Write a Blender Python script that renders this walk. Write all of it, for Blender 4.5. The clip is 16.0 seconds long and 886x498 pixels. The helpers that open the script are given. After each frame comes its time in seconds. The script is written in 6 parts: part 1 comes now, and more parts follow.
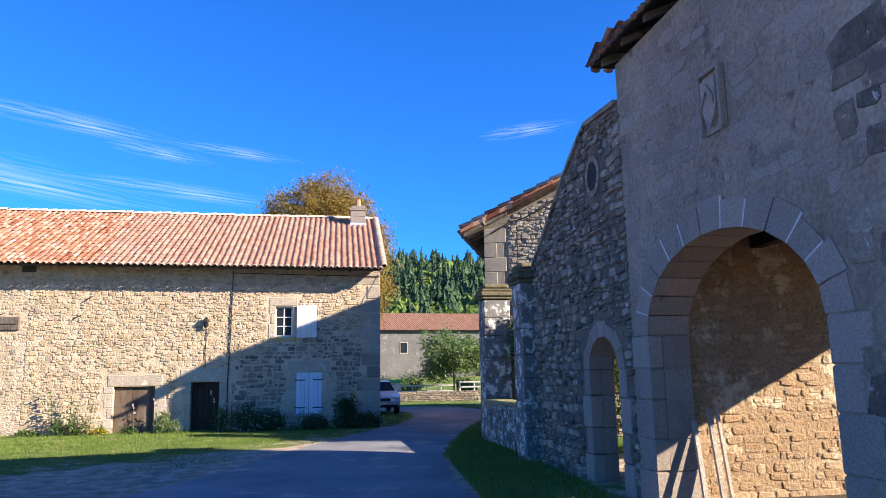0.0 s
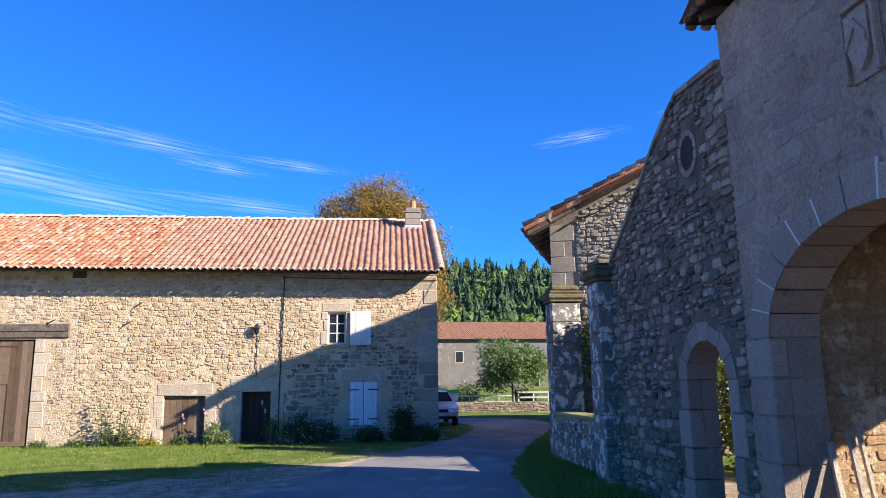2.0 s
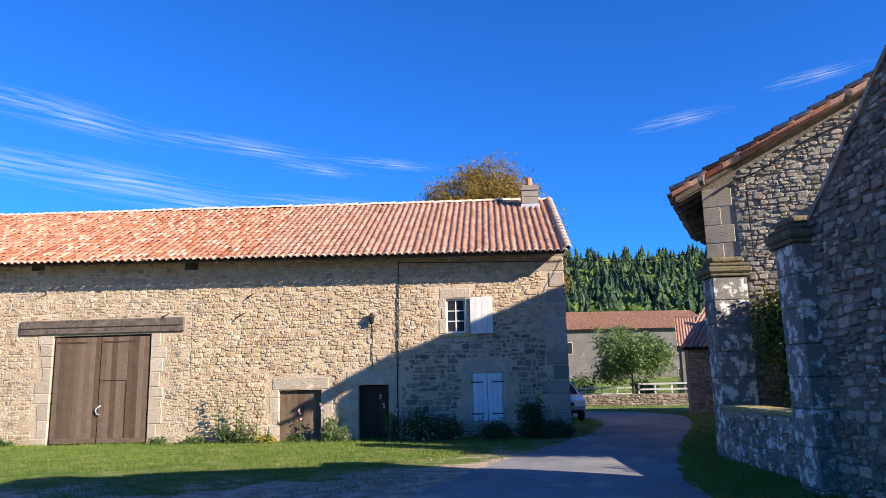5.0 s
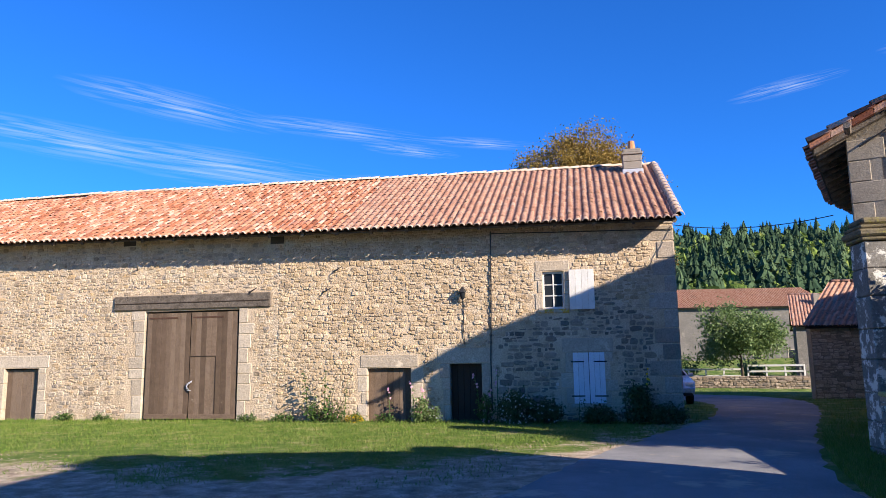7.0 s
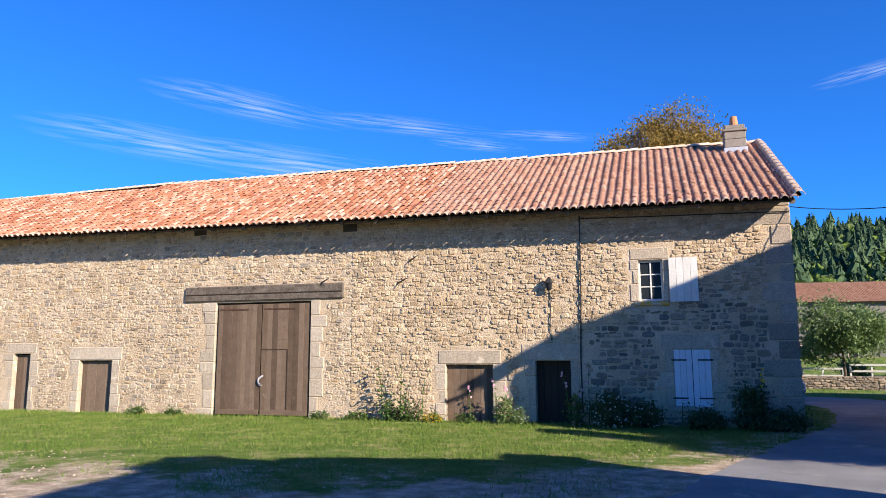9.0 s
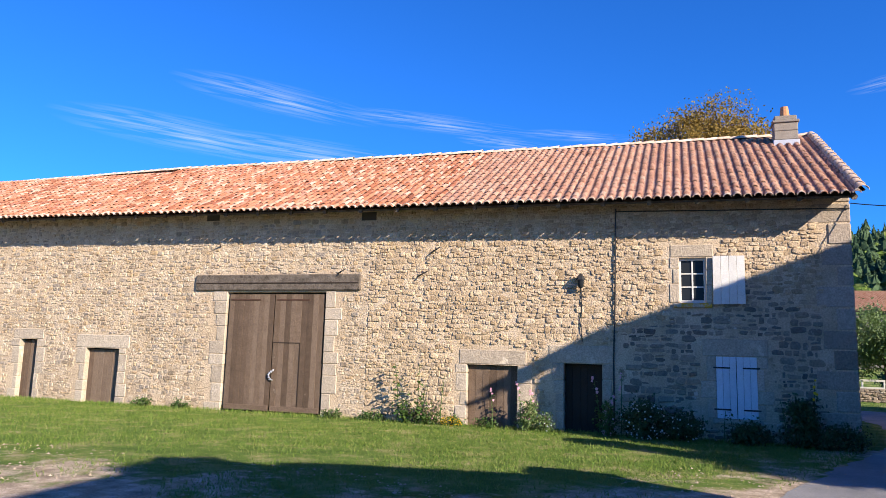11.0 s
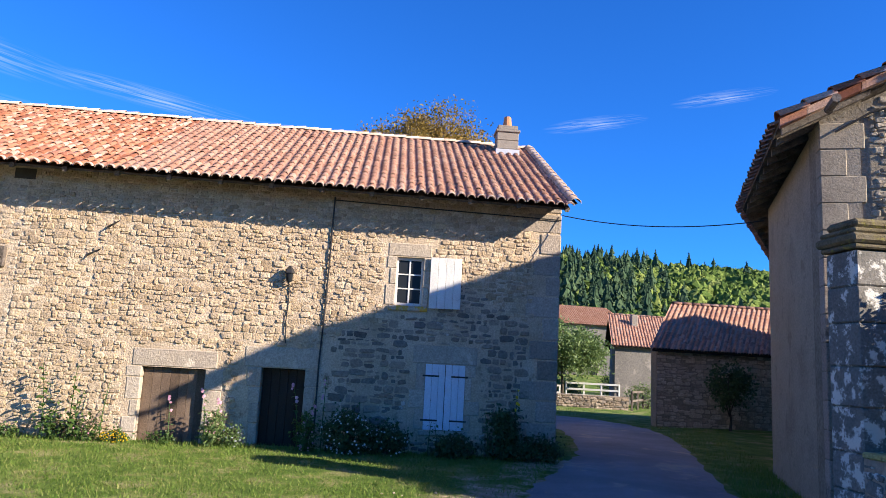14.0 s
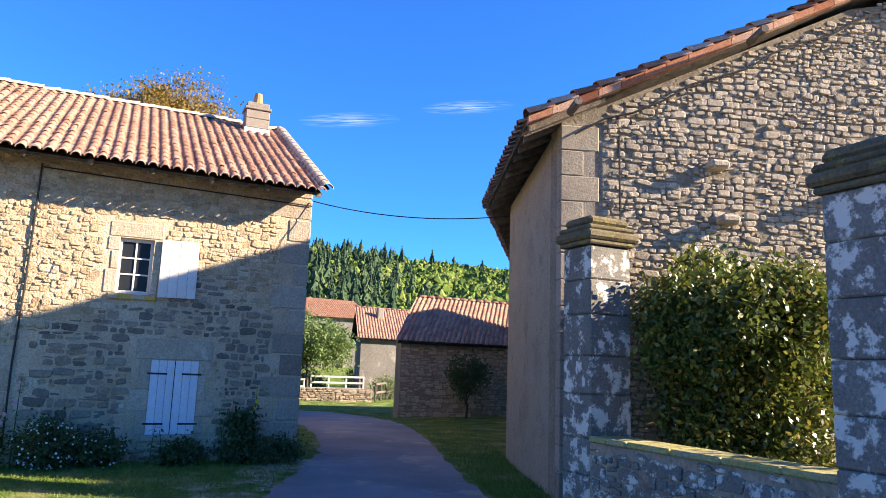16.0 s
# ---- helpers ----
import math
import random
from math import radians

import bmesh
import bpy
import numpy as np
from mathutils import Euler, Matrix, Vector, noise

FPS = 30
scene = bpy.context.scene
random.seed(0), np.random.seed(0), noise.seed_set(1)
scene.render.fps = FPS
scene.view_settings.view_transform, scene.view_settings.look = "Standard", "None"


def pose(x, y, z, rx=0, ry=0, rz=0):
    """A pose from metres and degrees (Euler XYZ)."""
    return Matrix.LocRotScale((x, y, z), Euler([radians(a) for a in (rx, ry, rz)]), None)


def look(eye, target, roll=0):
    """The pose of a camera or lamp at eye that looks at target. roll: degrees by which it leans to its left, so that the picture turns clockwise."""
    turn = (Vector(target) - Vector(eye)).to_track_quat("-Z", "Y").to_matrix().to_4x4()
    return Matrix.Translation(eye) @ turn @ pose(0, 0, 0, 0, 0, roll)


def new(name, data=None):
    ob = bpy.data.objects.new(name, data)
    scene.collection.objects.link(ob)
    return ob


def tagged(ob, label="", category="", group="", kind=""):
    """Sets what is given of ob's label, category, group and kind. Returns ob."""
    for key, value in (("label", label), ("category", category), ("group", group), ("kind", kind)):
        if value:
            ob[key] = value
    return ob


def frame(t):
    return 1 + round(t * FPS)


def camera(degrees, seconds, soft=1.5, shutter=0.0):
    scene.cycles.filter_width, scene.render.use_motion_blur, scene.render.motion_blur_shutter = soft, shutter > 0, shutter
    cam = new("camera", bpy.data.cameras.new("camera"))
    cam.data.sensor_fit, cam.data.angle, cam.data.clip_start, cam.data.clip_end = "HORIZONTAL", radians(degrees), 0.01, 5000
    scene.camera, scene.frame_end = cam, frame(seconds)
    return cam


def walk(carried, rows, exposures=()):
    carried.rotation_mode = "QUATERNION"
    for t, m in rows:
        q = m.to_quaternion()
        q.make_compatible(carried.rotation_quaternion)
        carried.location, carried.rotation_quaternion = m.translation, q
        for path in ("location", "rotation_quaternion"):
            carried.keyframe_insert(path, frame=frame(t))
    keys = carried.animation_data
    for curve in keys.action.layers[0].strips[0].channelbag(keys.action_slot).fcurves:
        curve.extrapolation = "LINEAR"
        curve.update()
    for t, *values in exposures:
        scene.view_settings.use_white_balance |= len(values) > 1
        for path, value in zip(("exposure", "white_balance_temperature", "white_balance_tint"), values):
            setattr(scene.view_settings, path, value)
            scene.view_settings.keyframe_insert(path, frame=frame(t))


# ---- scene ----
cam = camera(64.0, 16.0, soft=0.6)
EXPOSURES = [(0, 1.72, 6600, 10), (3, 1.5, 6600, 10), (6, 1.38, 6600, 10), (12.5, 1.36, 6600, 10), (14, 1.5, 6600, 10), (15, 1.9, 7300, 10), (16, 2.1, 7600, 10)]
PATH = [
    (0, (-1.471, -25.232, 1.791), (-1.179, -23.284, 2.135), -1.0),
    (0.5, (-1.442, -24.845, 1.808), (-1.158, -22.896, 2.155), -2.1),
    (1, (-1.467, -24.4, 1.815), (-1.184, -22.451, 2.161), -2.3),
    (1.5, (-1.464, -24.069, 1.797), (-1.29, -22.112, 2.167), -1.5),
    (2, (-1.495, -23.716, 1.792), (-1.352, -21.756, 2.165), -0.8),
    (2.5, (-1.602, -23.353, 1.788), (-1.463, -21.393, 2.16), -0.7),
    (3, (-1.667, -22.994, 1.786), (-1.665, -21.03, 2.164), -0.4),
    (3.2, (-1.726, -22.871, 1.771), (-1.775, -20.908, 2.152), -0.1),
    (5.3, (-2.271, -21.449, 1.749), (-2.427, -19.486, 2.097), -1.6),
    (5.5, (-2.3, -21.297, 1.751), (-2.49, -19.335, 2.087), -1.4),
    (6, (-2.402, -20.929, 1.76), (-2.656, -18.97, 2.075), -0.1),
    (6.5, (-2.468, -20.54, 1.742), (-2.725, -18.582, 2.058), -0.7),
    (7, (-2.503, -20.195, 1.743), (-2.885, -18.256, 2.051), -0.8),
    (7.5, (-2.648, -19.902, 1.753), (-3.127, -17.982, 2.04), -0.4),
    (8, (-2.796, -19.541, 1.751), (-3.29, -17.625, 2.039), -0.6),
    (8.5, (-2.929, -19.147, 1.769), (-3.505, -17.254, 2.062), -0.5),
    (9, (-3.218, -18.773, 1.789), (-3.787, -16.878, 2.083), -0.2),
    (9.5, (-3.29, -18.452, 1.791), (-3.863, -16.558, 2.082), 0.1),
    (10, (-3.322, -18.133, 1.812), (-3.962, -16.261, 2.099), 1.6),
    (12.5, (-3.917, -16.481, 1.807), (-4.472, -14.581, 2.098), 1.5),
    (13, (-3.881, -16.041, 1.858), (-4.102, -14.077, 2.166), 2.1),
    (13.5, (-3.846, -15.735, 1.913), (-3.843, -13.76, 2.225), 2.5),
    (14, (-3.693, -15.46, 1.933), (-3.557, -13.489, 2.248), 3.1),
    (14.5, (-3.626, -15.228, 1.955), (-3.246, -13.292, 2.281), 3.7),
    (15, (-3.638, -15.016, 1.986), (-3.008, -13.145, 2.305), 2.3),
    (15.5, (-3.58, -14.812, 1.959), (-2.896, -12.96, 2.276), 2.2),
    (16, (-3.486, -14.684, 1.947), (-2.677, -12.885, 2.274), 2.0),
]
walk(cam, [(t, look(eye, target, roll)) for t, eye, target, roll in PATH], EXPOSURES)

# ---- light ----
SUN_TO = Vector((1.8, -1.0, 0.87)).normalized()
world = bpy.data.worlds.new("world")
scene.world = world
world.use_nodes = True
wn, wl = world.node_tree.nodes, world.node_tree.links
sky = wn.new("ShaderNodeTexSky")
sky.sky_type = "NISHITA"
sky.sun_disc = False
sky.sun_elevation = math.asin(SUN_TO.z)
sky.sun_rotation = math.atan2(SUN_TO.x, SUN_TO.y)
sky.altitude, sky.air_density, sky.dust_density, sky.ozone_density = 400, 1.0, 0.0, 4.0
deep = wn.new("ShaderNodeMix")
deep.data_type, deep.blend_type = "RGBA", "MULTIPLY"
deep.inputs[0].default_value = 1.0
deep.inputs[7].default_value = (0.15, 0.625, 1.34, 1)
wl.new(sky.outputs[0], deep.inputs[6])
wl.new(deep.outputs[2], wn["Background"].inputs[0])
wn["Background"].inputs[1].default_value = 0.071
sun = new("sun", bpy.data.lights.new("sun", "SUN"))
sun.data.energy, sun.data.angle, sun.data.color = 4.3, radians(0.5), (1.0, 0.89, 0.76)
sun.matrix_world = look(SUN_TO * 60, (0, 0, 0))


# ---- materials ----
def mat(name, cols, scale=3.0, rough=0.85, bump=0.3, grain=40.0, rand=0.5, spec=0.25, metal=0.0, stain=None, stain_amt=0.0, stain_scale=1.2, dist=0.02, trans=0.0):
    """Two-scale procedural surface: cols blend by noise and by a random value for each piece."""
    m = bpy.data.materials.new(name)
    m.use_nodes = True
    n, l = m.node_tree.nodes, m.node_tree.links
    b = n["Principled BSDF"]
    b.inputs["Roughness"].default_value = rough
    b.inputs["Metallic"].default_value = metal
    b.inputs["Specular IOR Level"].default_value = spec
    tc = n.new("ShaderNodeTexCoord")
    geo = n.new("ShaderNodeNewGeometry")
    oi = n.new("ShaderNodeObjectInfo")
    pos = geo.outputs["Position"]
    n1 = n.new("ShaderNodeTexNoise")
    n1.inputs["Scale"].default_value, n1.inputs["Detail"].default_value, n1.inputs["Roughness"].default_value = scale, 6, 0.62
    n2 = n.new("ShaderNodeTexNoise")
    n2.inputs["Scale"].default_value, n2.inputs["Detail"].default_value, n2.inputs["Roughness"].default_value = grain, 5, 0.65
    l.new(pos, n1.inputs["Vector"]), l.new(pos, n2.inputs["Vector"])
    add = n.new("ShaderNodeMath"); add.operation = "ADD"
    l.new(geo.outputs["Random Per Island"], add.inputs[0]), l.new(oi.outputs["Random"], add.inputs[1])
    fr = n.new("ShaderNodeMath"); fr.operation = "FRACT"
    l.new(add.outputs[0], fr.inputs[0])
    mixf = n.new("ShaderNodeMix"); mixf.data_type = "FLOAT"
    mixf.inputs[0].default_value = rand
    l.new(n1.outputs["Fac"], mixf.inputs[2]), l.new(fr.outputs[0], mixf.inputs[3])
    ramp = n.new("ShaderNodeValToRGB")
    el = ramp.color_ramp.elements
    lo, hi = (0.3, 0.7) if rand < 0.4 else (0.12, 0.88)
    for i, c in enumerate(cols):
        p = lo + (hi - lo) * i / max(1, len(cols) - 1)
        e = el[i] if i < 2 else el.new(p)
        e.position, e.color = p, (*c, 1)
    l.new(mixf.outputs[0], ramp.inputs[0])
    gm = n.new("ShaderNodeMix"); gm.data_type = "RGBA"; gm.blend_type = "MULTIPLY"
    gr = n.new("ShaderNodeMapRange")
    gr.inputs[1].default_value, gr.inputs[2].default_value, gr.inputs[3].default_value, gr.inputs[4].default_value = 0.27, 0.73, 0.64, 1.3
    if 0 < bump <= 0.25:
        gr.inputs[3].default_value, gr.inputs[4].default_value = 0.86, 1.1
    l.new(n2.outputs["Fac"], gr.inputs[0])
    gm.inputs[0].default_value = 1.0
    l.new(ramp.outputs[0], gm.inputs[6]), l.new(gr.outputs[0], gm.inputs[7])
    col = gm.outputs[2]
    if stain:
        n3 = n.new("ShaderNodeTexNoise")
        n3.inputs["Scale"].default_value, n3.inputs["Detail"].default_value, n3.inputs["Roughness"].default_value = stain_scale, 7, 0.7
        l.new(pos, n3.inputs["Vector"])
        r3 = n.new("ShaderNodeMapRange")
        c0 = 0.68 - 0.3 * stain_amt
        r3.inputs[1].default_value, r3.inputs[2].default_value = c0, c0 + 0.06
        l.new(n3.outputs["Fac"], r3.inputs[0])
        sm = n.new("ShaderNodeMix"); sm.data_type = "RGBA"
        sm.inputs[7].default_value = (*stain, 1)
        l.new(r3.outputs[0], sm.inputs[0]), l.new(col, sm.inputs[6])
        col = sm.outputs[2]
    l.new(col, b.inputs["Base Color"])
    if trans:
        tl = n.new("ShaderNodeBsdfTranslucent")
        ms = n.new("ShaderNodeMixShader")
        ms.inputs[0].default_value = trans
        l.new(col, tl.inputs[0]), l.new(b.outputs[0], ms.inputs[1]), l.new(tl.outputs[0], ms.inputs[2])
        l.new(ms.outputs[0], n["Material Output"].inputs[0])
    if bump:
        bp = n.new("ShaderNodeBump")
        bp.inputs["Strength"].default_value, bp.inputs["Distance"].default_value = bump, dist
        ad = n.new("ShaderNodeMath"); ad.operation = "ADD"
        l.new(n1.outputs["Fac"], ad.inputs[0]), l.new(n2.outputs["Fac"], ad.inputs[1])
        l.new(ad.outputs[0], bp.inputs["Height"]), l.new(bp.outputs[0], b.inputs["Normal"])
    return m


M_RENDER = mat("lime_mortar", [(0.40, 0.30, 0.195), (0.52, 0.40, 0.275), (0.62, 0.495, 0.355)], 1.1, 0.95, 1.0, 26, 0.0, 0.1, stain=(0.30, 0.22, 0.145), stain_amt=0.3, stain_scale=2.5, dist=0.035)
M_STONE = mat("fieldstone", [(0.24, 0.185, 0.13), (0.40, 0.305, 0.21), (0.52, 0.41, 0.285), (0.30, 0.25, 0.2), (0.58, 0.465, 0.335), (0.46, 0.32, 0.18), (0.35, 0.295, 0.24)], 2.2, 0.92, 1.0, 24, 0.7, 0.12, stain=(0.60, 0.49, 0.355), stain_amt=0.45, stain_scale=1.5, dist=0.03)
M_STONE_GOLD = mat("golden_fieldstone", [(0.27, 0.19, 0.115), (0.45, 0.33, 0.205), (0.54, 0.41, 0.27), (0.36, 0.27, 0.18), (0.60, 0.475, 0.33), (0.48, 0.335, 0.165)], 1.6, 0.93, 1.0, 26, 0.6, 0.1, stain=(0.50, 0.345, 0.09), stain_amt=0.12, stain_scale=1.3, dist=0.035)
M_STONE_DARK = mat("dark_fieldstone", [(0.12, 0.10, 0.085), (0.24, 0.19, 0.145), (0.36, 0.285, 0.21), (0.17, 0.15, 0.13), (0.30, 0.225, 0.16), (0.42, 0.34, 0.26)], 2.2, 0.92, 1.0, 24, 0.7, 0.12, stain=(0.62, 0.54, 0.44), stain_amt=0.2, stain_scale=1.7, dist=0.03)
M_DRESSED = mat("dressed_granite", [(0.36, 0.295, 0.225), (0.45, 0.37, 0.28), (0.54, 0.455, 0.355)], 2.0, 0.9, 0.8, 30, 0.45, 0.15, stain=(0.58, 0.49, 0.375), stain_amt=0.3, stain_scale=2.2, dist=0.03)
M_QUOIN = mat("grey_granite_quoin", [(0.22, 0.18, 0.14), (0.33, 0.27, 0.21), (0.44, 0.36, 0.28), (0.28, 0.235, 0.19)], 1.6, 0.92, 0.8, 26, 0.7, 0.12, stain=(0.52, 0.44, 0.34), stain_amt=0.22, stain_scale=2.0, dist=0.03)
M_SILL = mat("lichened_sill", [(0.40, 0.32, 0.23), (0.5, 0.41, 0.3)], 3, 0.93, 0.6, 30, 0.2, 0.1, stain=(0.58, 0.33, 0.05), stain_amt=0.62, stain_scale=3.5)
M_GATE = mat("weathered_granite", [(0.085, 0.07, 0.055), (0.25, 0.20, 0.148), (0.43, 0.35, 0.265), (0.14, 0.115, 0.09), (0.32, 0.255, 0.185)], 2.2, 0.95, 1.0, 20, 0.65, 0.1, stain=(0.60, 0.57, 0.50), stain_amt=0.27, stain_scale=6.0, dist=0.03)
M_GATEJ = mat("dark_gate_mortar", [(0.12, 0.095, 0.07), (0.19, 0.15, 0.115), (0.25, 0.205, 0.155)], 2.0, 0.95, 1.0, 26, 0.0, 0.1, dist=0.03)
M_OCHRE = mat("ochre_rubble", [(0.30, 0.19, 0.105), (0.42, 0.27, 0.15), (0.36, 0.24, 0.145), (0.48, 0.33, 0.195), (0.26, 0.175, 0.11)], 2.0, 0.94, 1.0, 22, 0.6, 0.1, stain=(0.62, 0.50, 0.34), stain_amt=0.42, stain_scale=1.7, dist=0.035)
M_OCHREM = mat("ochre_earth_mortar", [(0.30, 0.20, 0.115), (0.42, 0.29, 0.17)], 2.0, 0.95, 1.0, 22, 0.0, 0.1, stain=(0.60, 0.49, 0.34), stain_amt=0.42, stain_scale=1.7, dist=0.03)
# Mossy stone, brightened so its colour carries the sun on the coping.
M_COPING = mat("moss_yellowed_coping", [(0.30, 0.255, 0.10), (0.40, 0.35, 0.14), (0.34, 0.31, 0.2)], 3.0, 0.95, 0.8, 28, 0.1, 0.08, stain=(0.14, 0.12, 0.07), stain_amt=0.3, stain_scale=5)
M_GATEM = mat("old_grey_render", [(0.24, 0.185, 0.135), (0.34, 0.265, 0.195), (0.42, 0.335, 0.25)], 0.9, 0.95, 0.8, 18, 0.0, 0.1, stain=(0.17, 0.135, 0.105), stain_amt=0.35, stain_scale=1.6)
M_GATED = mat("gate_ashlar", [(0.25, 0.2, 0.155), (0.33, 0.265, 0.21), (0.4, 0.33, 0.265)], 2.0, 0.92, 0.5, 40, 0.45, 0.12, stain=(0.16, 0.13, 0.105), stain_amt=0.25)
M_GABLE = mat("gable_fieldstone", [(0.25, 0.205, 0.145), (0.38, 0.315, 0.23), (0.46, 0.385, 0.285), (0.31, 0.26, 0.195)], 2.5, 0.93, 0.9, 20, 0.6, 0.1, stain=(0.45, 0.41, 0.33), stain_amt=0.15, stain_scale=4)
M_GABLEM = mat("gable_mortar", [(0.2, 0.165, 0.12), (0.28, 0.235, 0.17)], 2.0, 0.95, 0.8, 20, 0.0, 0.1)
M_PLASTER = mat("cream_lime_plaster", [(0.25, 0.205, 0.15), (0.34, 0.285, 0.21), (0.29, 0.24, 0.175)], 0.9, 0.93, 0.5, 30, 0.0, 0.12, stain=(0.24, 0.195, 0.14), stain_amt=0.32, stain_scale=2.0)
M_LICHEN = mat("lichened_pier_stone", [(0.15, 0.14, 0.12), (0.22, 0.2, 0.17)], 2.0, 0.93, 0.5, 30, 0.2, 0.1, stain=(0.62, 0.59, 0.51), stain_amt=0.56, stain_scale=4.5)
M_MOSS = mat("mossy_stone", [(0.085, 0.07, 0.042), (0.16, 0.13, 0.075), (0.14, 0.12, 0.09)], 4.0, 0.95, 0.9, 30, 0.2, 0.08, stain=(0.23, 0.2, 0.06), stain_amt=0.35, stain_scale=6)
M_TILE = mat("clay_roof_tile", [(0.19, 0.07, 0.042), (0.36, 0.135, 0.07), (0.42, 0.2, 0.125), (0.27, 0.10, 0.06), (0.56, 0.37, 0.275), (0.40, 0.16, 0.085), (0.48, 0.26, 0.17)], 0.55, 0.87, 0.6, 30, 0.72, 0.15, stain=(0.56, 0.41, 0.32), stain_amt=0.16, stain_scale=1.6)
M_TILE_OLD = mat("aged_clay_tile", [(0.24, 0.125, 0.088), (0.36, 0.19, 0.128), (0.46, 0.27, 0.19), (0.30, 0.155, 0.11), (0.45, 0.31, 0.235)], 1.2, 0.9, 0.6, 30, 0.65, 0.12, stain=(0.19, 0.125, 0.095), stain_amt=0.3, stain_scale=3)
M_TILE_FAR = mat("far_clay_tile", [(0.34, 0.17, 0.10), (0.42, 0.225, 0.14), (0.48, 0.29, 0.19)], 0.8, 0.88, 0.5, 20, 0.6, 0.15, stain=(0.25, 0.14, 0.09), stain_amt=0.3, stain_scale=0.8)
M_RIDGE = mat("ridge_mortar_and_tile", [(0.38, 0.24, 0.165), (0.53, 0.42, 0.33), (0.45, 0.30, 0.22)], 5, 0.9, 0.5, 30, 0.5, 0.15)
M_OLDWOOD = mat("weathered_brown_oak", [(0.075, 0.05, 0.033), (0.13, 0.088, 0.06), (0.19, 0.135, 0.095), (0.11, 0.072, 0.046)], 4, 0.82, 0.6, 40, 0.6, 0.2, stain=(0.25, 0.2, 0.15), stain_amt=0.14, stain_scale=2.2)
M_DARKWOOD = mat("dark_stained_wood", [(0.03, 0.021, 0.015), (0.05, 0.034, 0.024)], 5, 0.75, 0.4, 45, 0.5, 0.2)
M_BEAM = mat("grey_oak_beam", [(0.075, 0.06, 0.047), (0.15, 0.122, 0.097), (0.22, 0.185, 0.15)], 6, 0.85, 0.8, 32, 0.2, 0.15, stain=(0.06, 0.048, 0.038), stain_amt=0.3, stain_scale=3)
M_WHITE = mat("off_white_painted_wood", [(0.55, 0.53, 0.49), (0.66, 0.64, 0.6)], 4, 0.6, 0.25, 40, 0.3, 0.3, stain=(0.42, 0.39, 0.34), stain_amt=0.15, stain_scale=6)
M_BLUEW = mat("pale_blue_grey_painted_wood", [(0.54, 0.60, 0.66), (0.64, 0.69, 0.74)], 4, 0.6, 0.15, 40, 0.3, 0.3, stain=(0.42, 0.42, 0.4), stain_amt=0.15, stain_scale=6)
M_IRON = mat("black_iron", [(0.012, 0.012, 0.013), (0.03, 0.028, 0.027)], 8, 0.55, 0.2, 60, 0.2, 0.4)
M_RUST = mat("rusty_iron", [(0.06, 0.03, 0.018), (0.1, 0.05, 0.03)], 8, 0.8, 0.3, 60, 0.2, 0.3)
M_ZINC = mat("zinc_flashing", [(0.5, 0.5, 0.5), (0.62, 0.62, 0.62)], 4, 0.45, 0.1, 40, 0.2, 0.4, metal=0.3)
M_BRICK = mat("chimney_masonry", [(0.2, 0.17, 0.14), (0.3, 0.26, 0.21)], 6, 0.92, 0.6, 40, 0.4, 0.1)
M_POT = mat("orange_clay_pot", [(0.42, 0.19, 0.09), (0.5, 0.25, 0.12)], 6, 0.8, 0.2, 40, 0.2, 0.2)
M_ROAD = mat("worn_asphalt", [(0.19, 0.187, 0.185), (0.25, 0.245, 0.24), (0.32, 0.31, 0.295)], 0.5, 0.92, 0.7, 55, 0.0, 0.12, stain=(0.40, 0.345, 0.275), stain_amt=0.38, stain_scale=0.6)
M_GRASSB = mat("grass_blades", [(0.07, 0.135, 0.018), (0.12, 0.205, 0.03), (0.19, 0.25, 0.05), (0.33, 0.29, 0.13)], 0.8, 0.6, 0.0, 20, 0.55, 0.2, trans=0.3)
M_BARK = mat("tree_bark", [(0.06, 0.045, 0.033), (0.11, 0.085, 0.06)], 8, 0.9, 0.6, 40, 0.1, 0.1)
M_LEAF_G = mat("green_leaves", [(0.04, 0.085, 0.02), (0.075, 0.14, 0.03), (0.12, 0.19, 0.045)], 1.0, 0.5, 0.0, 20, 0.7, 0.4, trans=0.4)
M_LEAF_APPLE = mat("pale_green_leaves", [(0.09, 0.15, 0.045), (0.15, 0.22, 0.07), (0.2, 0.27, 0.1)], 1.0, 0.55, 0.0, 20, 0.7, 0.35, trans=0.4)
M_LEAF_BUSH = mat("laurel_leaves", [(0.03, 0.055, 0.011), (0.085, 0.12, 0.02), (0.24, 0.25, 0.045), (0.05, 0.08, 0.015), (0.13, 0.165, 0.03), (0.045, 0.07, 0.014), (0.30, 0.24, 0.05)], 0.8, 0.38, 0.0, 20, 0.8, 0.4, trans=0.28)
M_LEAF_GOLD = mat("golden_autumn_leaves", [(0.22, 0.14, 0.03), (0.34, 0.22, 0.045), (0.2, 0.15, 0.035)], 0.8, 0.6, 0.0, 20, 0.7, 0.3, trans=0.4)
M_DARKLEAF = mat("dark_shrub_leaves", [(0.03, 0.055, 0.018), (0.06, 0.095, 0.03), (0.085, 0.125, 0.045)], 1.0, 0.6, 0.0, 20, 0.7, 0.3, trans=0.2)
M_CONIFER = mat("fir_needles", [(0.022, 0.045, 0.026), (0.05, 0.085, 0.042), (0.085, 0.125, 0.058)], 0.25, 0.9, 0.0, 1.5, 0.35, 0.08)
M_DECID = mat("woodland_leaves", [(0.05, 0.085, 0.018), (0.09, 0.14, 0.03), (0.15, 0.20, 0.045), (0.19, 0.22, 0.06)], 0.2, 0.9, 0.0, 1.5, 0.35, 0.08)
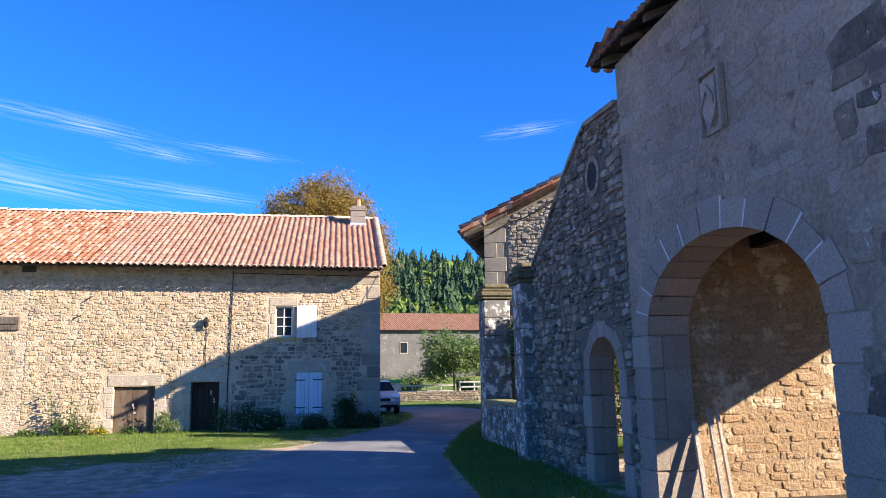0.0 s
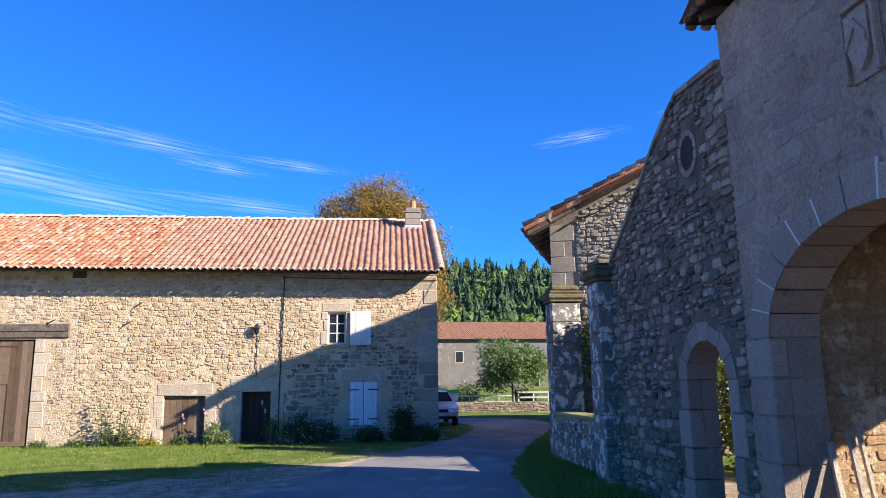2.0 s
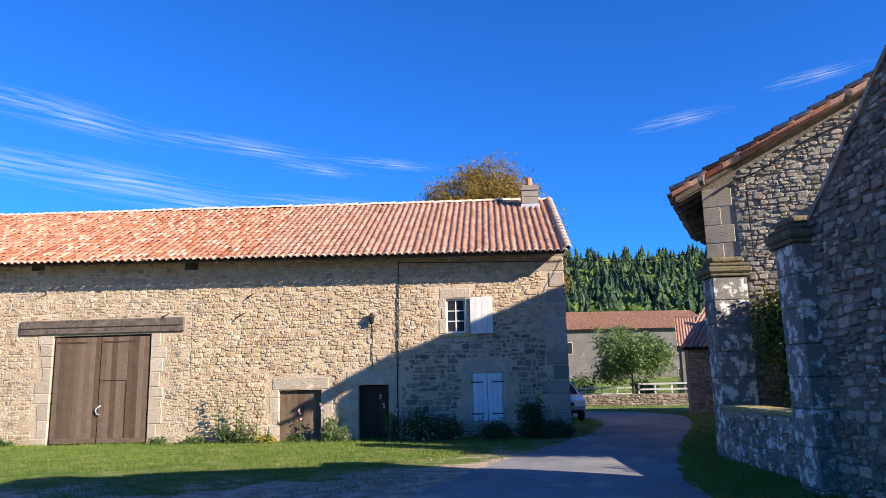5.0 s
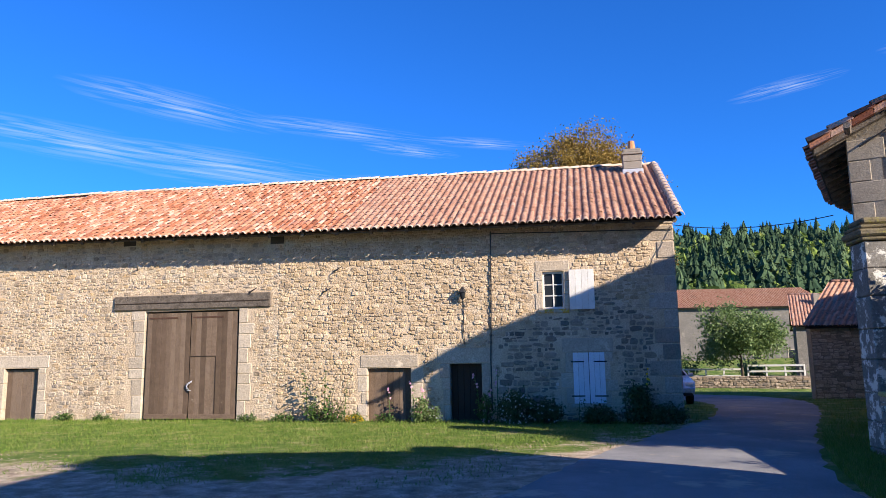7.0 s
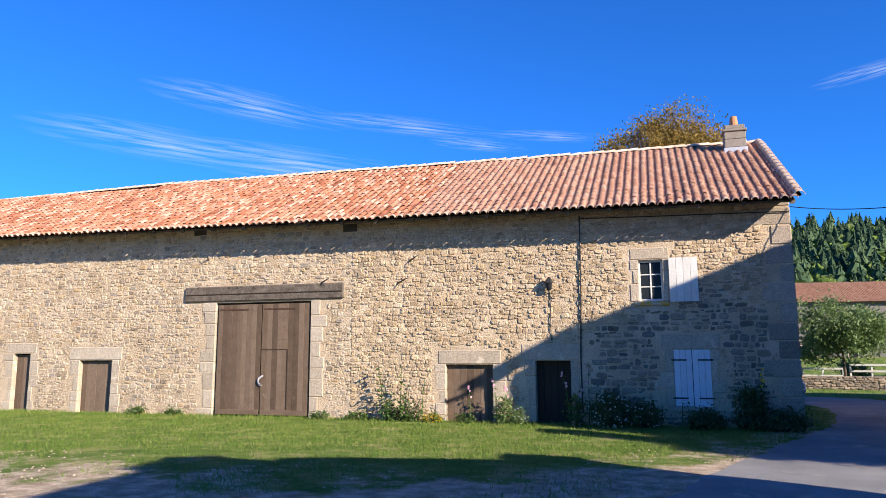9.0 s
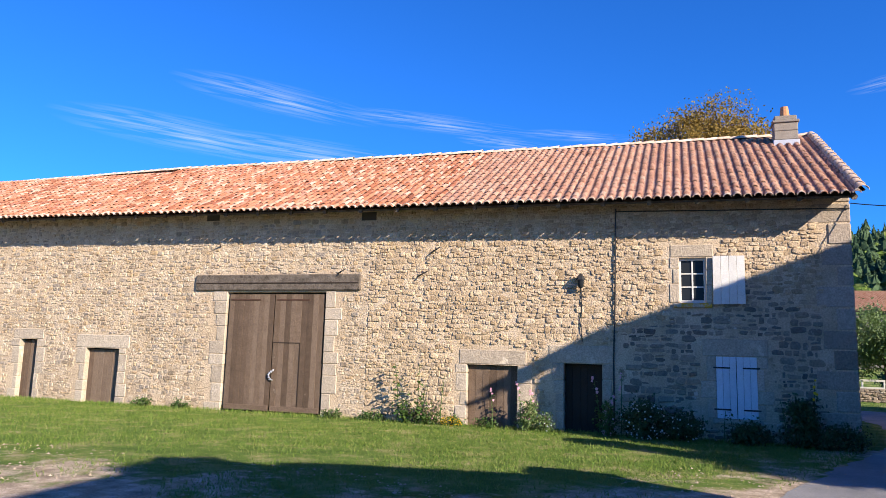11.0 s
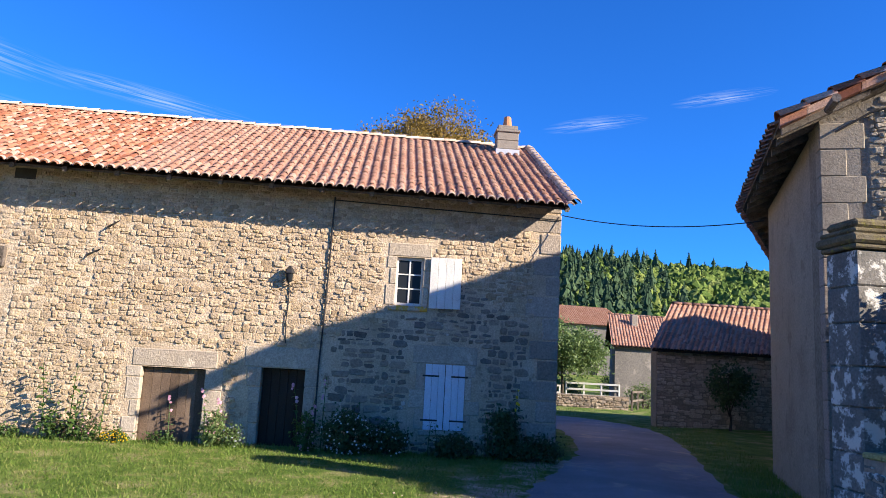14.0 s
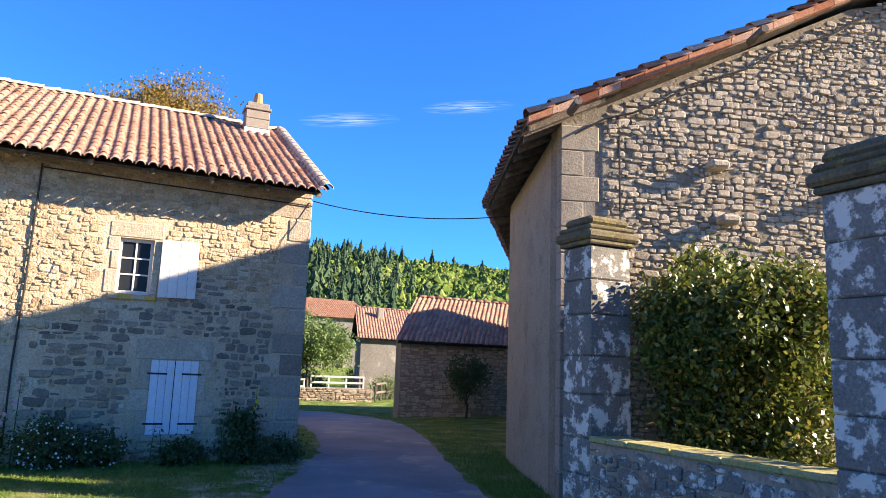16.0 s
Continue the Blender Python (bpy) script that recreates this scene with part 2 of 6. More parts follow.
M_FLOWER = mat("white_flower_heads", [(0.6, 0.6, 0.58), (0.75, 0.72, 0.75)], 4, 0.6, 0.0, 20, 0.5, 0.2)
M_YELLOW = mat("yellow_flower_heads", [(0.65, 0.38, 0.01), (0.75, 0.5, 0.02)], 4, 0.6, 0.0, 20, 0.5, 0.2)
M_PINK = mat("pink_flower_heads", [(0.6, 0.25, 0.32), (0.7, 0.4, 0.45)], 4, 0.6, 0.0, 20, 0.5, 0.2)
# Grey render with the shade on these walls put into its colour.
M_FARWALL = mat("far_house_render", [(0.13, 0.12, 0.108), (0.18, 0.165, 0.148)], 0.8, 0.93, 0.3, 12, 0.0, 0.1, stain=(0.24, 0.215, 0.185), stain_amt=0.35)
M_CAR = mat("silver_blue_car_paint", [(0.5, 0.56, 0.62), (0.54, 0.6, 0.66)], 0.5, 0.25, 0.0, 10, 0.0, 0.5, metal=0.15)
M_RUBBER = mat("black_rubber", [(0.015, 0.015, 0.015), (0.025, 0.025, 0.025)], 5, 0.8, 0.0, 30, 0.0, 0.3)
M_LAMPGLASS = mat("headlamp_lens", [(0.75, 0.77, 0.8), (0.85, 0.86, 0.88)], 5, 0.15, 0.0, 30, 0.0, 0.6)
M_GREENP = mat("green_plastic", [(0.05, 0.36, 0.14), (0.06, 0.42, 0.17)], 2, 0.5, 0.0, 30, 0.0, 0.3)
M_EARTHSTONE = mat("earthy_gravel", [(0.30, 0.235, 0.17), (0.44, 0.35, 0.26), (0.36, 0.3, 0.23)], 3, 0.95, 0.5, 30, 0.6, 0.1)
# Dark earth, so little light bounces up to the arch soffit.
M_LOW_BOUNCE = mat("dark_soil", [(0.07, 0.055, 0.04), (0.12, 0.1, 0.075)], 3, 0.95, 0.6, 30, 0.0, 0.1)
M_HILL = mat("hill_undergrowth", [(0.02, 0.04, 0.012), (0.05, 0.085, 0.02)], 0.08, 0.95, 0.0, 1, 0.0, 0.1)
# Dark colour that stands in for the shade inside openings and holes.
M_HOLE_SHADE = mat("dark_interior_plaster", [(0.05, 0.045, 0.04), (0.08, 0.07, 0.06)], 2, 0.95, 0.2, 20, 0.0, 0.1)


def glass_mat():
    m = bpy.data.materials.new("window_glass")
    m.use_nodes = True
    b = m.node_tree.nodes["Principled BSDF"]
    b.inputs["Base Color"].default_value = (0.02, 0.023, 0.026, 1)
    b.inputs["Roughness"].default_value = 0.05
    b.inputs["Specular IOR Level"].default_value = 0.09
    return m


M_GLASS = glass_mat()


def ground_mat():
    """Meadow, worn earth and gravel in one sheet."""
    m = bpy.data.materials.new("meadow_and_earth")
    m.use_nodes = True
    n, l = m.node_tree.nodes, m.node_tree.links
    b = n["Principled BSDF"]
    b.inputs["Roughness"].default_value = 0.95
    b.inputs["Specular IOR Level"].default_value = 0.1
    geo = n.new("ShaderNodeNewGeometry")

    def noise_tex(s, d=6, r=0.65):
        t = n.new("ShaderNodeTexNoise")
        t.inputs["Scale"].default_value, t.inputs["Detail"].default_value, t.inputs["Roughness"].default_value = s, d, r
        l.new(geo.outputs["Position"], t.inputs["Vector"])
        return t.outputs["Fac"]

    def ramp(f, stops):
        r = n.new("ShaderNodeValToRGB")
        for i, (p, c) in enumerate(stops):
            e = r.color_ramp.elements[i] if i < 2 else r.color_ramp.elements.new(p)
            e.position, e.color = p, (*c, 1)
        l.new(f, r.inputs[0])
        return r.outputs[0]
    grass = ramp(noise_tex(1.2), [(0.3, (0.06, 0.11, 0.02)), (0.5, (0.12, 0.18, 0.035)), (0.62, (0.26, 0.245, 0.10)), (0.74, (0.40, 0.32, 0.19))])
    dirt = ramp(noise_tex(3.0), [(0.3, (0.22, 0.165, 0.115)), (0.5, (0.42, 0.33, 0.235)), (0.66, (0.62, 0.5, 0.38))])
    sep = n.new("ShaderNodeSeparateXYZ")
    l.new(geo.outputs["Position"], sep.inputs[0])
    # the worn yard begins about five metres in front of the barn
    mr = n.new("ShaderNodeMapRange")
    mr.inputs[1].default_value, mr.inputs[2].default_value, mr.inputs[3].default_value, mr.inputs[4].default_value = -11.0, -5.6, 0.25, -0.2
    l.new(sep.outputs[1], mr.inputs[0])
    ad = n.new("ShaderNodeMath"); ad.operation = "ADD"
    verge = n.new("ShaderNodeMapRange")
    verge.inputs[1].default_value, verge.inputs[2].default_value, verge.inputs[3].default_value, verge.inputs[4].default_value = 0.2, 1.0, 0.0, 0.42
    l.new(sep.outputs[0], verge.inputs[0])
    sb = n.new("ShaderNodeMath"); sb.operation = "SUBTRACT"
    l.new(mr.outputs[0], sb.inputs[0]), l.new(verge.outputs[0], sb.inputs[1])
    # a sandy strip along the lane's edge
    ey = n.new("ShaderNodeMath"); ey.operation = "MULTIPLY_ADD"
    ey.inputs[1].default_value, ey.inputs[2].default_value = 0.354, 0.117
    l.new(sep.outputs[1], ey.inputs[0])
    ed = n.new("ShaderNodeMath"); ed.operation = "SUBTRACT"
    l.new(ey.outputs[0], ed.inputs[0]), l.new(sep.outputs[0], ed.inputs[1])
    strip = n.new("ShaderNodeMapRange")
    strip.inputs[1].default_value, strip.inputs[2].default_value, strip.inputs[3].default_value, strip.inputs[4].default_value = 0.2, 3.6, 0.33, 0.0
    l.new(ed.outputs[0], strip.inputs[0])
    s2 = n.new("ShaderNodeMath"); s2.operation = "ADD"
    l.new(sb.outputs[0], s2.inputs[0]), l.new(strip.outputs[0], s2.inputs[1])
    l.new(noise_tex(0.55, 8, 0.7), ad.inputs[0]), l.new(s2.outputs[0], ad.inputs[1])
    th = n.new("ShaderNodeMapRange")
    th.inputs[1].default_value, th.inputs[2].default_value = 0.55, 0.64
    l.new(ad.outputs[0], th.inputs[0])
    mx = n.new("ShaderNodeMix"); mx.data_type = "RGBA"
    l.new(th.outputs[0], mx.inputs[0]), l.new(grass, mx.inputs[6]), l.new(dirt, mx.inputs[7])
    fine = noise_tex(42, 8, 0.8)
    gr = n.new("ShaderNodeMapRange")
    gr.inputs[1].default_value, gr.inputs[2].default_value, gr.inputs[3].default_value, gr.inputs[4].default_value = 0.32, 0.68, 0.35, 1.65
    l.new(fine, gr.inputs[0])
    mu = n.new("ShaderNodeMix"); mu.data_type = "RGBA"; mu.blend_type = "MULTIPLY"
    mu.inputs[0].default_value = 1
    l.new(mx.outputs[2], mu.inputs[6]), l.new(gr.outputs[0], mu.inputs[7])
    l.new(mu.outputs[2], b.inputs["Base Color"])
    bp = n.new("ShaderNodeBump")
    bp.inputs["Strength"].default_value, bp.inputs["Distance"].default_value = 0.9, 0.04
    l.new(fine, bp.inputs["Height"]), l.new(bp.outputs[0], b.inputs["Normal"])
    return m


M_GROUND = ground_mat()


# ---- mesh helpers ----
class Build:
    """Vertices and faces gathered for one mesh."""

    def __init__(self):
        self.v, self.f = [], []

    def add(self, verts, faces):
        o = len(self.v)
        self.v += [tuple(p) for p in verts]
        self.f += [tuple(i + o for i in f) for f in faces]

    def box(self, x0, x1, y0, y1, z0, z1, c=0.0):
        """A box with chamfered edges of width c."""
        self.obox(Matrix.Translation(((x0 + x1) / 2, (y0 + y1) / 2, (z0 + z1) / 2)), (x1 - x0) / 2, (y1 - y0) / 2, (z1 - z0) / 2, c)

    def obox(self, m, a, b, h, c=0.0):
        if c <= 0:
            vs = [(sx * a, sy * b, sz * h) for sz in (-1, 1) for sy in (-1, 1) for sx in (-1, 1)]
            fs = [(0, 2, 3, 1), (4, 5, 7, 6), (0, 1, 5, 4), (2, 6, 7, 3), (0, 4, 6, 2), (1, 3, 7, 5)]
            self.add([m @ Vector(p) for p in vs], fs)
            return
        vs, idx = [], {}
        for sx in (-1, 1):
            for sy in (-1, 1):
                for sz in (-1, 1):
                    for ax in range(3):
                        p = [sx * a, sy * b, sz * h]
                        for k in range(3):
                            if k != ax:
                                p[k] -= (sx, sy, sz)[k] * c
                        idx[(sx, sy, sz, ax)] = len(vs)
                        vs.append(m @ Vector(p))
        fs = []
        for s in (-1, 1):
            ring = [(-1, -1), (1, -1), (1, 1), (-1, 1)]
            q = ring if s > 0 else ring[::-1]
            fs.append([idx[(s, u, w, 0)] for u, w in q])
            fs.append([idx[(w, s, u, 1)] for u, w in q])
            fs.append([idx[(u, w, s, 2)] for u, w in q])
        for s in (-1, 1):
            for t in (-1, 1):
                g = s * t > 0
                e = [idx[(s, t, -1, 0)], idx[(s, t, -1, 1)], idx[(s, t, 1, 1)], idx[(s, t, 1, 0)]]
                fs.append(e if g else e[::-1])
                e = [idx[(-1, s, t, 1)], idx[(-1, s, t, 2)], idx[(1, s, t, 2)], idx[(1, s, t, 1)]]
                fs.append(e if g else e[::-1])
                e = [idx[(t, -1, s, 2)], idx[(t, -1, s, 0)], idx[(t, 1, s, 0)], idx[(t, 1, s, 2)]]
                fs.append(e if g else e[::-1])
        for sx in (-1, 1):
            for sy in (-1, 1):
                for sz in (-1, 1):
                    e = [idx[(sx, sy, sz, k)] for k in range(3)]
                    fs.append(e if sx * sy * sz > 0 else e[::-1])
        self.add(vs, fs)

    def tube(self, path, r, k=6, r1=None):
        """A round bar along a path."""
        path = [Vector(p) for p in path]
        r1 = r if r1 is None else r1
        o = len(self.v)
        for i, p in enumerate(path):
            d = (path[min(i + 1, len(path) - 1)] - path[max(i - 1, 0)]).normalized()
            a = d.orthogonal().normalized() if abs(d.z) < 0.95 else Vector((1, 0, 0))
            a = (a - d * a.dot(d)).normalized()
            b = d.cross(a)
            rr = r + (r1 - r) * i / max(1, len(path) - 1)
            for j in range(k):
                t = 2 * math.pi * j / k
                self.v.append(tuple(p + a * (rr * math.cos(t)) + b * (rr * math.sin(t))))
        for i in range(len(path) - 1):
            for j in range(k):
                q = (j + 1) % k
                self.f.append((o + i * k + j, o + i * k + q, o + (i + 1) * k + q, o + (i + 1) * k + j))
        self.f.append(tuple(o + j for j in range(k))[::-1])
        self.f.append(tuple(o + (len(path) - 1) * k + j for j in range(k)))

    def prism(self, poly, push):
        """A flat polygon thickened by the vector push."""
        n = len(poly)
        push = Vector(push)
        a = [Vector(p) for p in poly]
        self.add(a + [p + push for p in a], [tuple(range(n))[::-1], tuple(range(n, 2 * n))] + [(i, (i + 1) % n, n + (i + 1) % n, n + i) for i in range(n)])


def mesh_of(name, b, material, smooth=False):
    me = bpy.data.meshes.new(name)
    me.from_pydata(b.v, [], b.f)
    me.materials.append(material)
    if smooth:
        me.polygons.foreach_set("use_smooth", [True] * len(me.polygons))
    me.update()
    return me


def fixed(me):
    bm = bmesh.new()
    bm.from_mesh(me)
    bmesh.ops.recalc_face_normals(bm, faces=bm.faces)
    bm.to_mesh(me)
    bm.free()
    return me


def part(name, b, material, parent=None, label="", smooth=False, fix=False):
    me = mesh_of(name, b, material, smooth)
    if name.startswith("wall") or name == "masonry_core":
        bm = bmesh.new()
        bm.from_mesh(me)
        bmesh.ops.remove_doubles(bm, verts=bm.verts, dist=0.0005)
        bm.to_mesh(me)
        bm.free()
    if fix:
        fixed(me)
    ob = new(name, me)
    if parent is not None:
        ob.parent = parent
    return tagged(ob, label=label)


def thing(name, label, category, group="", kind="", at=(0, 0, 0)):
    ob = new(name)
    ob.location = at
    ob.empty_display_size = 0.2
    return tagged(ob, label, category, group, kind)


class Frame:
    """A wall's own axes: u along it, z up, w outwards."""

    def __init__(self, p, q):
        self.o = Vector((p[0], p[1], 0))
        d = Vector((q[0] - p[0], q[1] - p[1], 0))
        self.len = d.length
        self.u = d.normalized()
        self.w = Vector((self.u.y, -self.u.x, 0))

    def at(self, u, z, w=0.0):
        return self.o + self.u * u + self.w * w + Vector((0, 0, z))

    def m(self, u, z, w=0.0):
        return Matrix.Translation(self.at(u, z, w)) @ Matrix((self.u, self.w * -1, (0, 0, 1))).transposed().to_4x4()

    def box(self, b, u0, u1, z0, z1, w0, w1, c=0.0):
        b.obox(self.m((u0 + u1) / 2, (z0 + z1) / 2, (w0 + w1) / 2), abs(u1 - u0) / 2, abs(w1 - w0) / 2, abs(z1 - z0) / 2, c)


def wall(b, fr, u0, u1, z0, top, thick, holes=()):
    """A solid wall with rectangular openings through it. top: height as a function of u."""
    us = sorted({u0, u1, *[h[0] for h in holes], *[h[1] for h in holes], *np.linspace(u0, u1, 13)[1:-1].tolist()})
    us = [u for u in us if u0 <= u <= u1]
    for a, c in zip(us, us[1:]):
        if c - a < 1e-5:
            continue
        mid = (a + c) / 2
        cuts = sorted((h[2], h[3]) for h in holes if h[0] < mid < h[1])
        z = z0
        spans = []
        for h0, h1 in cuts:
            if h0 > z:
                spans.append((z, z, h0, h0))
            z = h1
        spans.append((z, z, top(a), top(c)))
        for za, zc, zb, zd in spans:
            p = [fr.at(a, za), fr.at(c, zc), fr.at(c, zd), fr.at(a, zb)]
            b.prism(p, fr.w * -thick)


def stone_shape(rng, k=8):
    """The ring of a rough block in a unit square, with its corners knocked off."""
    a = rng.uniform(0.14, 0.55, 4)
    c = [(-1 + a[0], -1), (1 - a[1], -1), (1, -1 + a[1]), (1, 1 - a[2]), (1 - a[2], 1), (-1 + a[3], 1), (-1, 1 - a[3]), (-1, -1 + a[0])]
    return [(x * 0.5 + rng.uniform(-0.07, 0.07), y * 0.5 + rng.uniform(-0.09, 0.09)) for x, y in c]


def stone_block(rng):
    """One rough stone in a unit box: base ring at 0, face at 1."""
    ring = stone_shape(rng)
    g = rng.uniform(0.78, 0.9)
    tilt = rng.uniform(-0.25, 0.25, 2)
    vs = [(x, 0, z) for x, z in ring]
    vs += [(x * (g + 0.1), -0.75, z * (g + 0.08)) for x, z in ring]
    vs += [(x * (g - 0.12), -1 - tilt[0] * x - tilt[1] * z, z * (g - 0.14)) for x, z in ring]
    fs = [tuple(range(16, 24))]
    for r in (0, 8):
        fs += [(r + i, r + (i + 1) % 8, r + 8 + (i + 1) % 8, r + 8 + i) for i in range(8)]
    return vs, fs


STONE_RNG = np.random.default_rng(5)
BLOCKS = [stone_block(STONE_RNG) for _ in range(40)]
STONE_MESH = {}


def masonry(name, fr, u0, u1, z0, top, skip, sizes, proud, material, parent, seed, singles=0, near=None, gap=0.012, fill=1.0):
    """Courses of rough stones set on a wall's face. The first ones inside the stretch `near` are objects of their own, the rest one mesh."""
    rng = np.random.default_rng(seed)
    rest = Build()
    made = 0
    (wa, wb), (ha, hb) = sizes
    edges = [u0]
    while edges[-1] < u1:
        edges.append(min(u1, edges[-1] + rng.uniform(1.1, 2.6)))
    if len(edges) > 2 and edges[-1] - edges[-2] < 0.8:
        edges.pop(-2)
    for s0, s1 in zip(edges, edges[1:]):
        z = z0 - rng.uniform(0, ha)
        zmax = max(top(u) for u in np.linspace(s0, s1, 5))
        while z < zmax + 0.05:
            h = rng.uniform(ha, hb)
            ea = s0 + (0 if s0 == u0 else rng.uniform(-0.14, 0.14))
            eb = s1 + (0 if s1 == u1 else rng.uniform(-0.14, 0.14))
            ws = []
            while sum(ws) < eb - ea:
                ws.append(rng.uniform(wa, wb) * (0.75 + 0.5 * (h - ha) / (hb - ha)))
            k = (eb - ea) / sum(ws)
            u = ea
            for w in (q * k for q in ws):
                parts = [(z, h)]
                if h > 0.7 * hb and w < 0.75 * wb and rng.random() < 0.5:
                    q = rng.uniform(0.35, 0.65)
                    parts = [(z, h * q), (z + h * q, h * (1 - q))]
                for zz, hh in parts:
                    cu, cz = u + w / 2, zz + hh / 2 + rng.uniform(-0.025, 0.025)
                    if zz + hh > top(cu) - 0.01 or skip(cu, cz, w / 2, hh / 2) or rng.random() > fill:
                        continue
                    p = rng.uniform(*proud)
                    j = int(rng.integers(len(BLOCKS)))
                    m = fr.m(cu, cz) @ Matrix.Rotation(rng.uniform(-0.12, 0.12), 4, "Y") @ Matrix.Diagonal((w - gap * rng.uniform(0.5, 1.6), p, hh - gap * rng.uniform(0.5, 1.6), 1))
                    if made < singles and near(cu, cz):
                        key = (j, material.name)
                        if key not in STONE_MESH:
                            b = Build()
                            b.add(*BLOCKS[j])
                            STONE_MESH[key] = mesh_of("stone", b, material)
                        ob = new("stone", STONE_MESH[key])
                        ob.parent = parent
                        ob.matrix_basis = m
                        made += 1
                    else:
                        rest.add([m @ Vector(q) for q in BLOCKS[j][0]], BLOCKS[j][1])
                u += w
            z += h
    ob = part(name, rest, material, parent)
    ob["kind"] = "stuff"
    return ob


def tile_shape(length, r0, r1, k=6):
    """A clay barrel tile, hollow below, lying along +y; wide end first."""
    vs, fs = [], []
    for y, r in ((0, r0), (length, r1)):
        for q in (r, r - 0.014):
            for j in range(k + 1):
                t = math.pi * j / k
                vs.append((-q * math.cos(t), y, q * math.sin(t) * 0.85))
    n = k + 1
    for j in range(k):
        fs.append((j, j + 1, 2 * n + j + 1, 2 * n + j))
        fs.append((j + 1, j, n + j, n + j + 1))
    return vs, fs


def tiled_roof(name, origin, along, up, pitch, material, parent, seed, singles=0, near=None, step=0.36, pan_material=None, rough=1.0, keep=None):
    """Rows of barrel tiles over a slope. origin: eave corner; along: the whole eave; up: eave to ridge."""
    rng = np.random.default_rng(seed)
    o, a, u = Vector(origin), Vector(along), Vector(up)
    ncol, nrow = max(1, round(a.length / pitch)), max(1, round(u.length / step))
    ad, ud = a.normalized(), u.normalized()
    nrm = ad.cross(ud).normalized()
    perp = nrm.cross(ad)
    vs, fs = tile_shape(step * 1.22, pitch * 0.36, pitch * 0.29)
    base = Matrix((ad, ud, nrm)).transposed().to_4x4()
    rest, pans = Build(), Build()
    one = None
    made = 0
    du = u.length / nrow
    for i in range(ncol):
        col = rng.normal(0, 0.006) * rough
        for j in range(nrow):
            p = o + ad * (a.length * (i + 0.5) / ncol + col + rng.normal(0, 0.004) * rough) + ud * (du * j - 0.14 + rng.normal(0, 0.012) * rough) + nrm * (0.028 + rng.normal(0, 0.003) * rough)
            if keep and not keep(p):
                continue
            m = Matrix.Translation(p) @ base @ Matrix.Rotation(-0.04 + rng.normal(0, 0.006), 4, "X") @ Matrix.Rotation(rng.normal(0, 0.012) * rough, 4, "Z")
            if made < singles and near(p):
                if one is None:
                    t = Build()
                    t.add(vs, fs)
                    one = mesh_of("roof_tile", t, material, True)
                ob = new("roof_tile", one)
                ob.parent = parent
                ob.matrix_basis = m
                made += 1
            else:
                rest.add([m @ Vector(q) for q in vs], fs)
    for i in range(ncol + 1):
        for j in range(nrow):
            p = o + ad * (a.length * i / ncol) + ud * (du * j + rng.normal(0, 0.01)) + nrm * 0.055
            if keep and not keep(p):
                continue
            m = Matrix.Translation(p) @ base @ Matrix.Rotation(0.02, 4, "X") @ Matrix.Diagonal((0.95, 1.0, -0.55, 1))
            pans.add([m @ Vector(q) for q in vs], [f[::-1] for f in fs])
    ob = part(name, rest, material, parent, smooth=True)
    ob["kind"] = "stuff"
    ob2 = part("pan_tile_row", pans, pan_material or material, parent, smooth=True)
    ob2["kind"] = "stuff"
    return ob


def leaves(b, rng, pts, size, droop=0.3):
    """Small pointed leaves, one at each point."""
    n = len(pts)
    d = rng.normal(0, 1, (n, 3))
    d[:, 2] -= droop
    d /= np.linalg.norm(d, axis=1)[:, None]
    e = np.cross(d, rng.normal(0, 1, (n, 3)))
    e /= np.linalg.norm(e, axis=1)[:, None] + 1e-9
    s = size * rng.uniform(0.6, 1.3, n)[:, None]
    p = np.asarray(pts)
    q = np.stack([p, p + d * s * 0.5 + e * s * 0.28, p + d * s, p + d * s * 0.5 - e * s * 0.28], 1).reshape(-1, 3)
    o = len(b.v)
    b.v += [tuple(x) for x in q.tolist()]
    b.f += [(o + 4 * i, o + 4 * i + 1, o + 4 * i + 2, o + 4 * i + 3) for i in range(n)]


def cloud_points(rng, centre, radii, clumps, per, spread):
    """Points gathered in clumps over an uneven crown."""
    out = []
    for _ in range(clumps):
        d = rng.normal(0, 1, 3)
        d /= np.linalg.norm(d)
        r = rng.uniform(0.45, 1.0) ** 0.6
        c = np.array(centre) + d * r * np.array(radii) * rng.uniform(0.8, 1.12)
        out.append(c + rng.normal(0, 1, (per, 3)) * spread * rng.uniform(0.6, 1.3))
    return np.concatenate(out)


